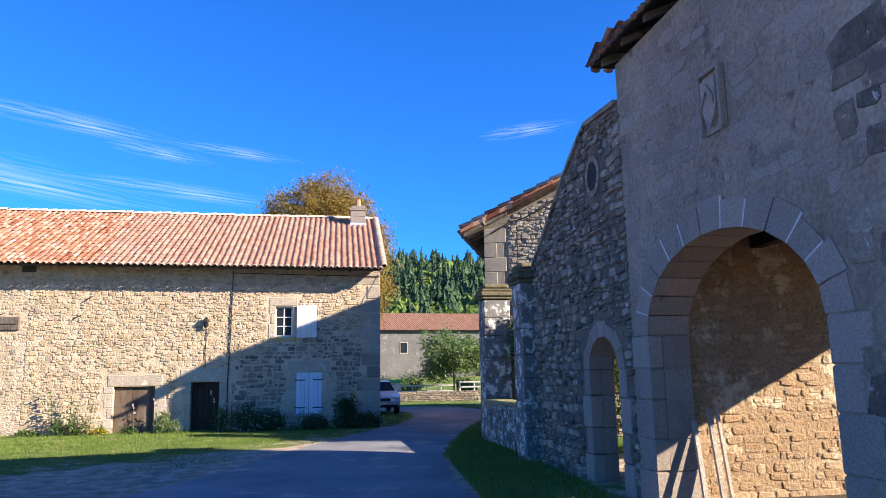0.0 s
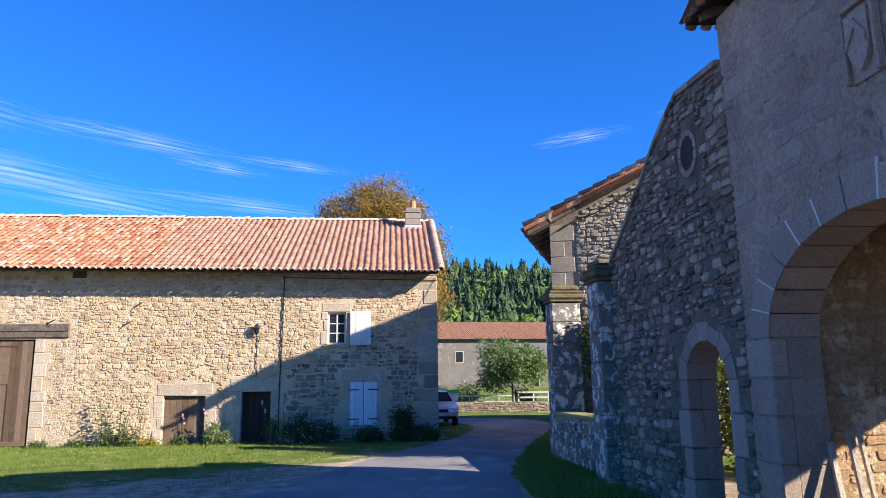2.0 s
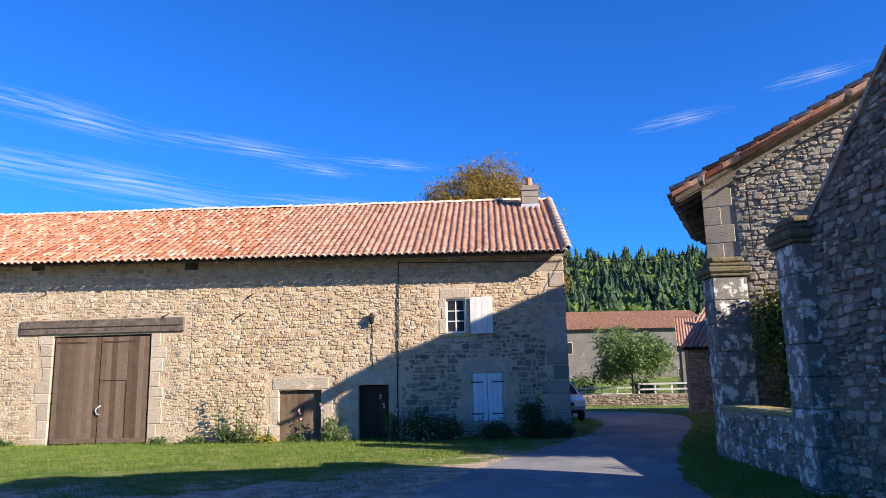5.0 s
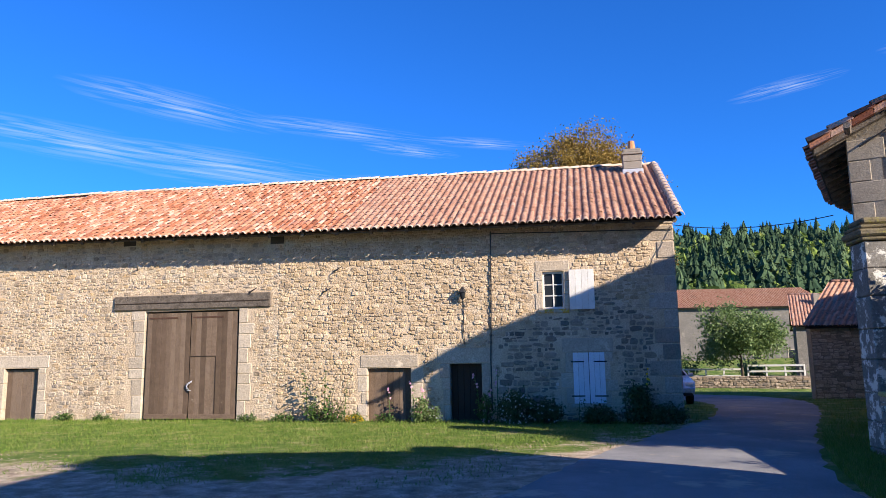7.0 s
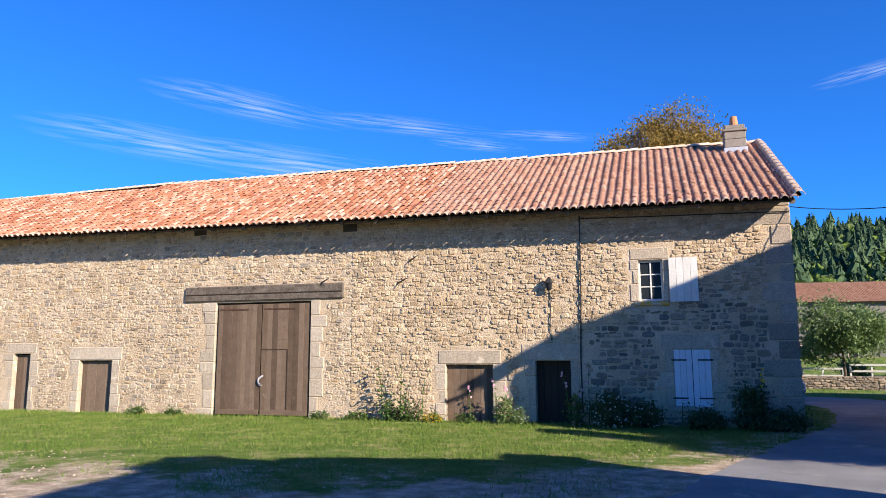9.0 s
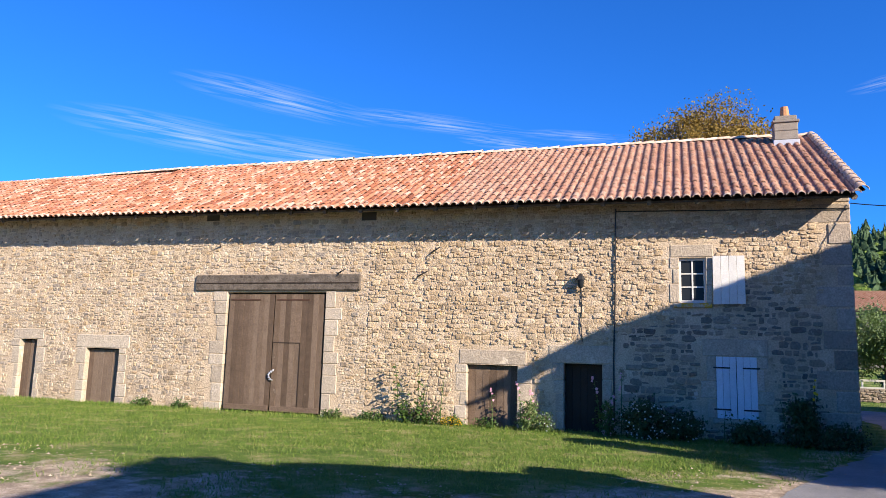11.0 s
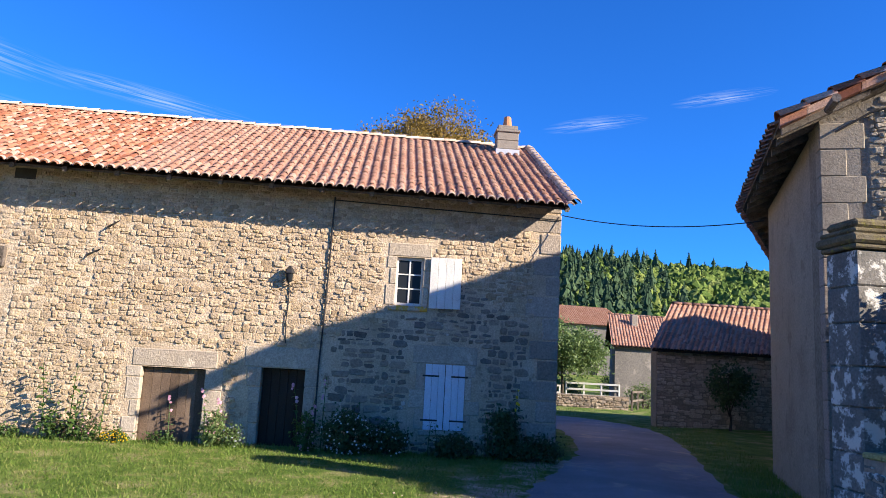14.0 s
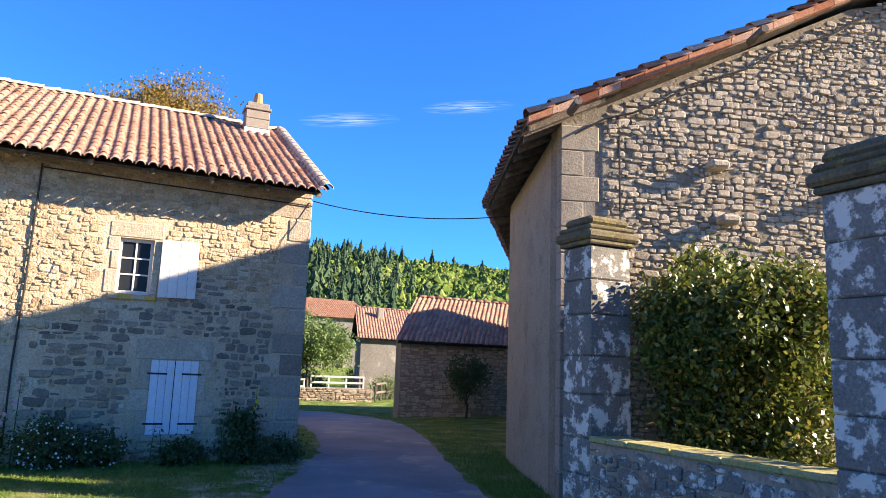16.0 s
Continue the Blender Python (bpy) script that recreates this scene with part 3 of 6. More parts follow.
def tree(name, label, base, height, trunk_r, centre, radii, clumps, per, spread, leaf, leaf_mat, seed, crown_label="", limbs=9, twigs=0, lobes=0):
    rng = np.random.default_rng(seed)
    t = thing(name, label, "tree", at=base)
    o = Vector(base)
    b = Build()
    top = Vector(centre) - o
    b.tube([(0, 0, -0.2), (0.05, 0, height * 0.2), (top.x * 0.5, top.y * 0.5, height * 0.45), (top.x, top.y, height * 0.85)], trunk_r, 8, trunk_r * 0.25)
    for i in range(limbs):
        a = 2 * math.pi * i / limbs + rng.uniform(-0.3, 0.3)
        z0 = height * rng.uniform(0.25, 0.6)
        e = top + Vector((math.cos(a) * radii[0] * 0.75, math.sin(a) * radii[1] * 0.75, rng.uniform(-0.3, 0.7) * radii[2]))
        s = Vector((top.x * 0.4, top.y * 0.4, z0))
        b.tube([s, s.lerp(e, 0.5) + Vector((0, 0, 0.1 * height)), e], trunk_r * 0.4, 5, trunk_r * 0.08)
    for i in range(twigs):
        d = Vector(rng.normal(0, 1, 3))
        d.z = abs(d.z)
        d.normalize()
        s = top + Vector((d.x * radii[0], d.y * radii[1], d.z * radii[2])) * 0.75
        b.tube([s, s + Vector((d.x * 0.5, d.y * 0.5, d.z + 0.6)) * rng.uniform(0.6, 1.3)], 0.02, 3, 0.006)
    part("trunk", b, M_BARK, t)
    c = Build()
    if lobes:
        for k in range(lobes):
            a = 2 * math.pi * k / lobes + rng.uniform(-0.5, 0.5)
            q = rng.uniform(0.35, 0.62) if lobes < 15 else rng.uniform(0.1, 0.8)
            cc = (top.x + radii[0] * q * math.cos(a), top.y + radii[1] * q * math.sin(a), top.z + radii[2] * (rng.uniform(-0.45, 0.5) if lobes < 15 else rng.uniform(-0.8, 0.75)))
            f = rng.uniform(0.42, 0.66) if lobes < 15 else rng.uniform(0.24, 0.4)
            leaves(c, rng, cloud_points(rng, cc, [r * f for r in radii], clumps // lobes, per, spread), leaf)
    else:
        leaves(c, rng, cloud_points(rng, tuple(top), radii, clumps, per, spread), leaf)
    part("crown", c, leaf_mat, t, crown_label)
    return t


# ---- ground, road, hill ----
def smooth01(t):
    t = min(1.0, max(0.0, t))
    return t * t * (3 - 2 * t)


def ground_z(x, y):
    z = -0.22 * smooth01((y - 8) / 16)
    z += 2.6 * smooth01((y - 40) / 50)
    z += 44 * smooth01((y - 95 - 0.06 * x) / 230) + 0.02 * max(0, y - 320)
    z += 0.05 * math.sin(x * 0.31 + 1) * math.cos(y * 0.27) * smooth01((abs(y + 4) - 9) / 6)
    return z


def axis(lo, hi, fine_lo, fine_hi, step):
    a = list(np.arange(fine_lo, fine_hi + 1e-6, step))
    s, v = step, fine_hi
    while v < hi:
        s *= 1.25
        v += s
        a.append(v)
    s, v = step, fine_lo
    while v > lo:
        s *= 1.25
        v -= s
        a.insert(0, v)
    return a


gb = Build()
gx, gy = axis(-1600, 1600, -40, 40, 0.8), axis(-900, 2200, -40, 40, 0.8)
gb.v = [(x, y, ground_z(x, y)) for y in gy for x in gx]
nx = len(gx)
gb.f = [(j * nx + i, j * nx + i + 1, (j + 1) * nx + i + 1, (j + 1) * nx + i) for j in range(len(gy) - 1) for i in range(nx - 1)]
ground = part("ground", gb, M_GROUND, smooth=True)
tagged(ground, "short green grass with bare trodden earth", "ground", kind="structure")

ROAD_L = [(-9, -60), (-8.5, -40), (-8.0, -30), (-6.8, -22), (-5.2, -15), (-3.6, -10.5), (-2.5, -7.0), (-1.3, -4.0), (-0.2, -1.2), (0.8, 1.2), (1.6, 4.5), (1.9, 8), (1.4, 11.5), (-1.0, 14.4), (-6, 16), (-14, 16.6), (-40, 17)]
ROAD_R = [(1.5, -60), (1.2, -40), (0.9, -30), (0.7, -22), (0.5, -15), (0.7, -11), (1.2, -7.4), (1.9, -4.6), (2.9, -1.2), (4.0, 2.2), (4.9, 5.5), (5.5, 9.0), (5.4, 12.6), (4.0, 16.0), (-2, 19.5), (-12, 20.6), (-40, 21)]


def spline(pts, per=8):
    out = []
    p = [Vector(q) for q in pts]
    for i in range(len(p) - 1):
        a, b, c, d = p[max(0, i - 1)], p[i], p[i + 1], p[min(len(p) - 1, i + 2)]
        for k in range(per):
            t = k / per
            out.append(0.5 * ((2 * b) + (c - a) * t + (2 * a - 5 * b + 4 * c - d) * t * t + (3 * b - a - 3 * c + d) * t ** 3))
    return out + [p[-1]]


rl, rr_ = spline(ROAD_L), spline(ROAD_R)
rb_ = Build()
rng = np.random.default_rng(3)
for i, (a, c) in enumerate(zip(rl, rr_)):
    ja, jc = rng.normal(0, 0.05), rng.normal(0, 0.05)
    for k in range(9):
        t = k / 8
        p = (a + Vector((ja, 0))).lerp(c + Vector((jc, 0)), t)
        crown = 0.03 * (1 - (2 * t - 1) ** 2)
        rb_.v.append((p.x, p.y, ground_z(p.x, p.y) + 0.008 + crown))
for i in range(len(rl) - 1):
    for k in range(8):
        o = i * 9 + k
        rb_.f.append((o, o + 1, o + 10, o + 9))
road = tagged(part("road", rb_, M_ROAD, smooth=True), "worn grey asphalt village lane", "road", kind="structure")

# ---- barn with dwelling ----
F = Frame((0, 0), (1, 0))
EAVE_Y, RIDGE_Y = -0.75, 4.93
BARN_L = -36.0


def eave_z(x):
    return 5.42 + 0.28 * min(1.0, -min(0, x) / 24) + 0.006 * max(0, -x - 24)


def ridge_z(x):
    return 8.38 + 0.22 * min(1.0, -min(0, x) / 22) - 0.012 * max(0, -x - 22)


def barn_top(x):
    e, r = eave_z(x), ridge_z(x)
    return e + (r - e) * (0 - EAVE_Y) / (RIDGE_Y - EAVE_Y) - 0.16


OPEN = {"stable_b": (-23.81, -23.1, -0.3, 1.86), "stable_a": (-21.1, -19.82, -0.3, 1.64), "barn": (-16.1, -12.88, -0.3, 3.36),
        "low": (-8.8, -7.47, -0.3, 1.52), "house": (-6.34, -5.40, -0.4, 1.62), "shut": (-2.87, -1.99, 0.48, 1.88), "win": (-3.63, -3.02, 3.10, 4.17)}
barn = thing("barn", "long stone barn with dwelling under red clay tiles", "barn", kind="structure")
b = Build()
wall(b, F, BARN_L, 0, -0.4, barn_top, 0.6, [OPEN[k] for k in OPEN])
part("wall_south", b, M_RENDER, barn)
b = Build()
E2 = Frame((0, 0), (0, 1))
gable_top = lambda u: eave_z(0) + (ridge_z(0) - eave_z(0)) * ((u - EAVE_Y) if u < RIDGE_Y else (2 * RIDGE_Y - u - EAVE_Y)) / (RIDGE_Y - EAVE_Y) - 0.16
wall(b, E2, 0.6, 9.9, -0.4, gable_top, 0.6)
part("wall_east", b, M_RENDER, barn)
b = Build()
b.box(BARN_L, 0, 9.86, 10.4, -0.4, 5.3)
b.box(BARN_L - 0.6, BARN_L, 0, 10.4, -0.4, 5.4)
b.box(BARN_L, -0.6, 0.6, 9.86, 4.9, 5.0)
part("wall_north", b, M_RENDER, barn)
# roof deck
b = Build()
for x0, x1 in ((-22, 0.06), (BARN_L - 0.5, -22)):
    for sy in (1, -1):
        y0 = EAVE_Y + 0.16 if sy > 0 else 2 * RIDGE_Y - EAVE_Y
        z0a, z0b = eave_z(x0) - 0.03, eave_z(x1) - 0.03
        b.prism([(x0, y0, z0a), (x1, y0, z0b), (x1, RIDGE_Y, ridge_z(x1) - 0.03), (x0, RIDGE_Y, ridge_z(x0) - 0.03)], (0, 0, -0.05))
part("roof_deck", b, M_BEAM, barn, fix=True)
for i in range(34):
    x = 0.03 - i * 1.06
    b = Build()
    b.prism([(x, EAVE_Y + 0.12, eave_z(x) - 0.02), (x, 0.4, eave_z(x) + 0.6), (x, 0.4, eave_z(x) + 0.46), (x, EAVE_Y + 0.12, eave_z(x) - 0.13)], (-0.09, 0, 0))
    part("rafter", b, M_BEAM, barn, fix=True)
SPLIT = -9.5
tiled_roof("roof_tiles", (SPLIT, EAVE_Y, eave_z(SPLIT)), (0.1 - SPLIT, 0, eave_z(0) - eave_z(SPLIT)), (0, RIDGE_Y - EAVE_Y, ridge_z(-5) - eave_z(-5)), 0.215, M_TILE_OLD, barn, 11, 300, lambda p: p.x > -3.2 and p.y < 4.6)
tiled_roof("roof_tiles_middle", (-22, EAVE_Y, eave_z(-22)), (22 + SPLIT, 0, eave_z(SPLIT) - eave_z(-22)), (0, RIDGE_Y - EAVE_Y, ridge_z(-15) - eave_z(-15)), 0.215, M_TILE, barn, 13, rough=1.6)
tiled_roof("roof_tiles_west", (BARN_L - 0.4, EAVE_Y, eave_z(BARN_L)), (-22 - BARN_L + 0.4, 0, eave_z(-22) - eave_z(BARN_L)), (0, RIDGE_Y - EAVE_Y, ridge_z(-29) - eave_z(-29) + 0.05), 0.215, M_TILE, barn, 12)
# ridge and verge tiles
b = Build()
rng = np.random.default_rng(8)
vs, fs = tile_shape(0.44, 0.13, 0.11)
x = 0.14
while x > BARN_L:
    m = Matrix.Translation((x, RIDGE_Y, ridge_z(x) + 0.03 + rng.normal(0, 0.006))) @ pose(0, 0, 0, 0, 0, 90) @ Matrix.Rotation(rng.normal(0, 0.02) - 0.03, 4, "X")
    b.add([m @ Vector(q) for q in vs], fs)
    x -= 0.37
part("ridge_tiles", b, M_RIDGE, barn, "pale mortared ridge tiles", True)
b = Build()
n = 17
slope = math.atan2(ridge_z(0) - eave_z(0), RIDGE_Y - EAVE_Y)
for i in range(n):
    t = i / n
    m = Matrix.Translation((0.11, EAVE_Y - 0.1 + (RIDGE_Y - EAVE_Y) * t, eave_z(0) + (ridge_z(0) - eave_z(0)) * t + 0.03)) @ Matrix.Rotation(slope - 0.04, 4, "X")
    b.add([m @ Vector(q) for q in vs], fs)
part("verge_tiles", b, M_RIDGE, barn, "pale verge tiles", True)

b = Build()
vs, fs = tile_shape(0.09, 0.09, 0.086)
for k, (xa, xb) in enumerate(((SPLIT, 0.1), (-22, SPLIT), (BARN_L, -22))):
    n = round((xb - xa) / 0.215)
    for i in range(n):
        x = xa + (xb - xa) * (i + 0.5) / n
        m = Matrix.Translation((x, EAVE_Y - 0.15 + 0.012 * math.sin(i * 1.7), eave_z(x) - 0.045 + 0.006 * math.sin(i * 2.9))) @ Matrix.Rotation(slope - 0.04, 4, "X")
        b.add([m @ Vector(q) for q in vs], fs)
eaves = part("eave_tile_ends", b, M_RIDGE, barn, "pale mortared tile ends along the eaves")
eaves["kind"] = "stuff"

# ---- gate wall, piers and gatehouse ----
G = Frame((2.38, -6.2), (2.75, -16.0))
TOPS = [(4.2, 3.55), (4.8, 3.92), (5.6, 4.45), (6.4, 4.97), (7.0, 5.4), (7.92, 5.9), (9.3, 5.82)]


def gate_top(u):
    for (a, za), (c, zc) in zip(TOPS, TOPS[1:]):
        if u <= c:
            return za + (zc - za) * (u - a) / (c - a)
    return 6.42


SD = (7.58, 8.78, 1.8, 0.55)
AR = (9.74, 13.26, 2.25, 1.14)


def arch_z(u, spec):
    a, c, z, r = spec
    h = (c - a) / 2
    t = max(0.0, 1 - ((u - (a + c) / 2) / h) ** 2)
    return z + r * math.sqrt(t)


def arch_holes(spec, n):
    a, c, z, r = spec
    e = [a + (c - a) * i / n for i in range(n + 1)]
    return [(p, q, -0.6, max(arch_z(p, spec), arch_z(q, spec)) + 0.02) for p, q in zip(e, e[1:])]


gate = thing("gate_wall", "weathered grey granite gateway wall with curved top", "wall", kind="structure")
b = Build()
wall(b, G, 4.75, 9.25, -0.6, gate_top, 0.42, arch_holes(SD, 10))
part("masonry_core", b, M_GATEJ, gate)
gatehouse = thing("gatehouse", "grey rendered gatehouse over a wide stone arch", "building", kind="structure")
b = Build()
wall(b, G, 9.25, 19.0, -0.6, lambda u: 6.42, 0.6, arch_holes(AR, 22))
part("wall_west", b, M_GATEM, gatehouse)


def oculus_disc(fr, u, z, r, w):
    return [fr.at(u + r * math.cos(t), z + r * 1.25 * math.sin(t), w) for t in [2 * math.pi * i / 16 for i in range(16)]]


# Flat disc on the uncut wall; the oculus's inner shade is its colour.
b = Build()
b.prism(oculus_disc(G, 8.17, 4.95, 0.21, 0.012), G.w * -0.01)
part("oculus_recess", b, M_HOLE_SHADE, gate, "dark oval opening", fix=True)
b = Build()
for i in range(12):
    t0, t1 = 2 * math.pi * i / 12 + 0.03, 2 * math.pi * (i + 1) / 12 - 0.03
    p = [G.at(8.17 + r * math.cos(t), 4.95 + r * 1.2 * math.sin(t), 0.004) for r, t in ((0.21, t0), (0.29, t0), (0.29, t1), (0.21, t1))]
    b.prism(p, G.w * 0.02)
part("oculus_ring", b, M_GATED, gate, fix=True)


def voussoirs(spec, n, depth, parent, thick):
    """A ring of dressed stones round an arch, and the lining of its passage."""
    a, c, z, r = spec
    cu, h = (a + c) / 2, (c - a) / 2
    for i in range(n):
        t0, t1 = math.pi * i / n + 0.008, math.pi * (i + 1) / n - 0.008
        d = depth * (1.0 + 0.12 * math.sin(i * 2.3))
        b = Build()
        b.prism([G.at(cu + (h + e - 0.03) * math.cos(t), z + (r + e - 0.03) * math.sin(t), 0.0) for e, t in ((0, t0), (d, t0), (d, t1), (0, t1))], G.w * 0.014)
        part("arch_stone", b, M_GATED, parent, fix=True)
        b = Build()
        b.prism([G.at(cu + (h + e - 0.03) * math.cos(t), z + (r + e - 0.03) * math.sin(t), -0.005) for e, t in ((0, t0), (0.1, t0), (0.1, t1), (0, t1))], G.w * -(thick - 0.0))
        part("soffit_stone", b, M_GATED, parent, fix=True)
        if n > 10 and 0 < i and i % 3 != 1:
            t0, t1 = math.pi * i / n - 0.007, math.pi * i / n + 0.007
            b = Build()
            b.prism([G.at(cu + (h + e - 0.03) * math.cos(t), z + (r + e - 0.03) * math.sin(t), 0.0) for e, t in ((0, t0), (d * 0.95, t0), (d * 0.95, t1), (0, t1))], G.w * 0.016)
            part("mortar_joint", b, M_WHITE, parent, "fresh white mortar joint", fix=True)
    for s, edge in ((-1, a), (1, c)):
        zz, k = -0.5, 0
        while zz < z - 0.05:
            hh = min(0.52 if k % 2 else 0.42, z - zz)
            dd = depth * (1.35 if k % 2 else 0.9)
            b = Build()
            inner = edge - s * 0.03
            lo, hi = sorted((inner, edge + s * dd))
            G.box(b, lo, hi, zz + 0.008, zz + hh - 0.008, -0.2, 0.014, 0.015)
            part("jamb_stone", b, M_GATED, parent)
            b = Build()
            lo, hi = sorted((inner + s * 0.006, edge + s * 0.1))
            G.box(b, lo, hi, zz + 0.008, zz + hh - 0.008, -thick, -0.2, 0.0)
            part("jamb_lining", b, M_GATED, parent)
            zz += hh
            k += 1


voussoirs(AR, 13, 0.36, gatehouse, 0.6)
voussoirs(SD, 7, 0.24, gate, 0.42)

# passage behind the arch
PN = Frame((3.3, -15.82), (8.2, -15.64))
b = Build()
b.prism([PN.at(0, -0.5), PN.at(4.75, -0.5), PN.at(4.75, 6.4), PN.at(0, 6.4)], PN.w * -0.5)
part("passage_wall_north", b, M_OCHREM, gatehouse, "ochre rubble inner wall", fix=True)
# Slab added over the grass to keep its green bounce off the soffit.
b = Build()
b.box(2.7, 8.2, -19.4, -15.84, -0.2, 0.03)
part("passage_floor", b, M_LOW_BOUNCE, gatehouse, "trodden earth passage floor")
b = Build()
b.box(3.6, 8.2, -19.9, -19.4, -0.5, 6.4)
b.box(7.6, 8.2, -25, -19.9, -0.5, 6.4)
b.box(7.6, 8.2, -19.4, -15.8, 3.28, 6.4)
b.box(3.3, 8.2, -25.6, -25, -0.5, 6.4)
part("walls_inner", b, M_GATEM, gatehouse)
b = Build()
b.box(3.3, 8.2, -19.4, -15.84, 3.72, 3.8)
for i in range(6):
    b.box(3.7 + i * 0.75, 3.88 + i * 0.75, -19.4, -15.84, 3.5, 3.72)
part("passage_ceiling", b, M_DARKWOOD, gatehouse, "dark beamed ceiling")
b = Build()
e0, e1 = Vector((2.47, -15.1, 6.62)), Vector((2.87, -25.8, 6.62))
up = Vector((3.3, 0.0, 1.5))
hip = e0 + up + Vector((0, -3.3, 0))
e2, e3 = e0 + Vector((6.6, -0.5, 0)), e1 + Vector((6.6, 0, 0))
dn = Vector((0, 0, -0.06))
b.prism([e0 + dn, e1 + dn, e1 + up + dn, hip + dn], (0, 0, -0.05))
b.prism([hip + dn, e1 + up + dn, e3 + dn, e2 + dn], (0, 0, -0.05))
b.prism([e2 + dn, e0 + dn, hip + dn], (0, 0, -0.05))
part("roof_deck", b, M_DARKWOOD, gatehouse, fix=True)
for i in range(15):
    b = Build()
    p = e0 + (e1 - e0) * ((i + 0.3) / 15)
    b.prism([p + Vector((0.08, 0, -0.06)), p + Vector((1.1, 0, 0.4)), p + Vector((1.1, 0, 0.26)), p + Vector((0.08, 0, -0.18))], (0, -0.09, 0))
    part("rafter", b, M_BEAM, gatehouse, fix=True)
tiled_roof("roof_tiles", e1, e0 - e1, up, 0.215, M_TILE_OLD, gatehouse, 31, keep=lambda p: e0.y - p.y > p.x - e0.x - 0.2)
tiled_roof("roof_tiles_north", e0, e2 - e0, Vector((0, -3.05, 1.5)), 0.215, M_TILE_OLD, gatehouse, 32, keep=lambda p: min(p.x - e0.x, e2.x - p.x) > e0.y - p.y - 0.2)
tiled_roof("roof_tiles_east", e2, e3 - e2, Vector((-3.3, 0, 1.5)), 0.215, M_TILE_OLD, gatehouse, 33, keep=lambda p: e0.y - p.y > e2.x - p.x - 0.2)

# pier, parapet, pier
def pier(u0, u1, w0, w1, top, seed):
    rng = np.random.default_rng(seed)
    t = thing("gate_pier", "square granite gate pier blotched with white lichen under a mossy cap", "pier", "gate piers", at=G.at((u0 + u1) / 2, 0, (w0 + w1) / 2))
    inv = Matrix.Translation(t.location).inverted()
    z, k = -0.4, 0
    while z < top - 0.05:
        h = min(rng.uniform(0.42, 0.62), top - z)
        b = Build()
        j = rng.uniform(-0.006, 0.006)
        G.box(b, u0 + j, u1 + j, z + 0.003, z + h - 0.003, w0, w1 + j, 0.02)
        b.v = [tuple(inv @ Vector(p)) for p in b.v]
        part("shaft_block", b, M_LICHEN, t)
        z += h
    for zz, hh, o, c in ((top, 0.07, 0.05, 0.02), (top + 0.07, 0.13, 0.10, 0.035), (top + 0.2, 0.08, 0.06, 0.03), (top + 0.28, 0.14, 0.0, 0.05)):
        b = Build()
        G.box(b, u0 - o, u1 + o, zz, zz + hh, w0 - o, w1 + o, c)
        b.v = [tuple(inv @ Vector(p)) for p in b.v]
        part("cap_stone", b, M_MOSS, t, "mossy moulded cap")
    return t


pier(-0.2, 0.42, -0.72, 0.0, 3.72, 1)
pier(4.12, 4.78, -0.5, 0.28, 3.62, 2)
parapet = thing("parapet", "low rubble wall with mossy coping between the piers", "wall", kind="structure")
b = Build()
wall(b, G, 0.42, 4.12, -0.5, lambda u: 1.02, 0.45)
part("masonry_core", b, M_GATEM, parapet)
for i in range(5):
    b = Build()
    G.box(b, 0.43 + i * 0.737, 0.43 + i * 0.737 + 0.727, 1.02, 1.1, -0.5, 0.04, 0.02)
    part("coping_stone", b, M_COPING, parapet, "moss-yellowed coping slab")

# ---- gabled barn across the lane ----
UG = Vector((0.955, -0.297, 0))
S0, S1, S2 = Vector((2.72, -5.4, 0)), Vector((4.42, -0.8, 0)), Vector((12.2, 10.1, 0))
T0, T1, T2 = Vector((2.03, -5.47, 5.81)), Vector((3.87, -0.75, 5.65)), Vector((11.4, 10.3, 5.45))
tithe = thing("gabled_barn", "rubble-stone gabled barn with plastered flank and deep eaves", "barn", kind="structure")
GB = Frame(S0, S0 + UG * 12)
gab_top = lambda u: 5.78 + (min(u, 12.0 - u) + 0.72) * 0.478 - 0.2 if u < 6.6 else 5.78 + (12.6 - u + 0.72) * 0.478 - 0.2
b = Build()
wall(b, GB, 0, 12.6, -0.4, gab_top, 0.6)
part("wall_gable", b, M_GABLEM, tithe)
SW = Frame(S1, S0)
b = Build()
wall(b, SW, 0, SW.len - 0.004, -0.4, lambda u: 5.62 + 0.3 * u / SW.len, 0.55)
SW2 = Frame(S2, S1)
wall(b, SW2, 0, SW2.len - 0.004, -0.4, lambda u: 5.6, 0.55)
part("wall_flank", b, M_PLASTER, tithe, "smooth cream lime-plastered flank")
b = Build()
BW = Frame(S2 + UG * 12, S2)
wall(b, BW, 0, 12, -0.4, lambda u: 5.6 + (min(u, 12 - u)) * 0.47, 0.5)
BW = Frame(S0 + UG * 12.6, S2 + UG * 12)
wall(b, BW, 0, BW.len, -0.4, lambda u: 5.6, 0.5)
part("wall_rear", b, M_GABLEM, tithe)
RUP = UG * 6.8 + Vector((0, 0, 6.8 * 0.478))
b = Build()
for p, q in ((T0, T1), (T1, T2)):
    b.prism([p, q, q + RUP, p + RUP], (0, 0, -0.05))
    far = UG * 13.6
    b.prism([p + RUP, q + RUP, q + far, p + far], (0, 0, -0.05))
part("roof_deck", b, M_BEAM, tithe, "grey underside boards", fix=True)
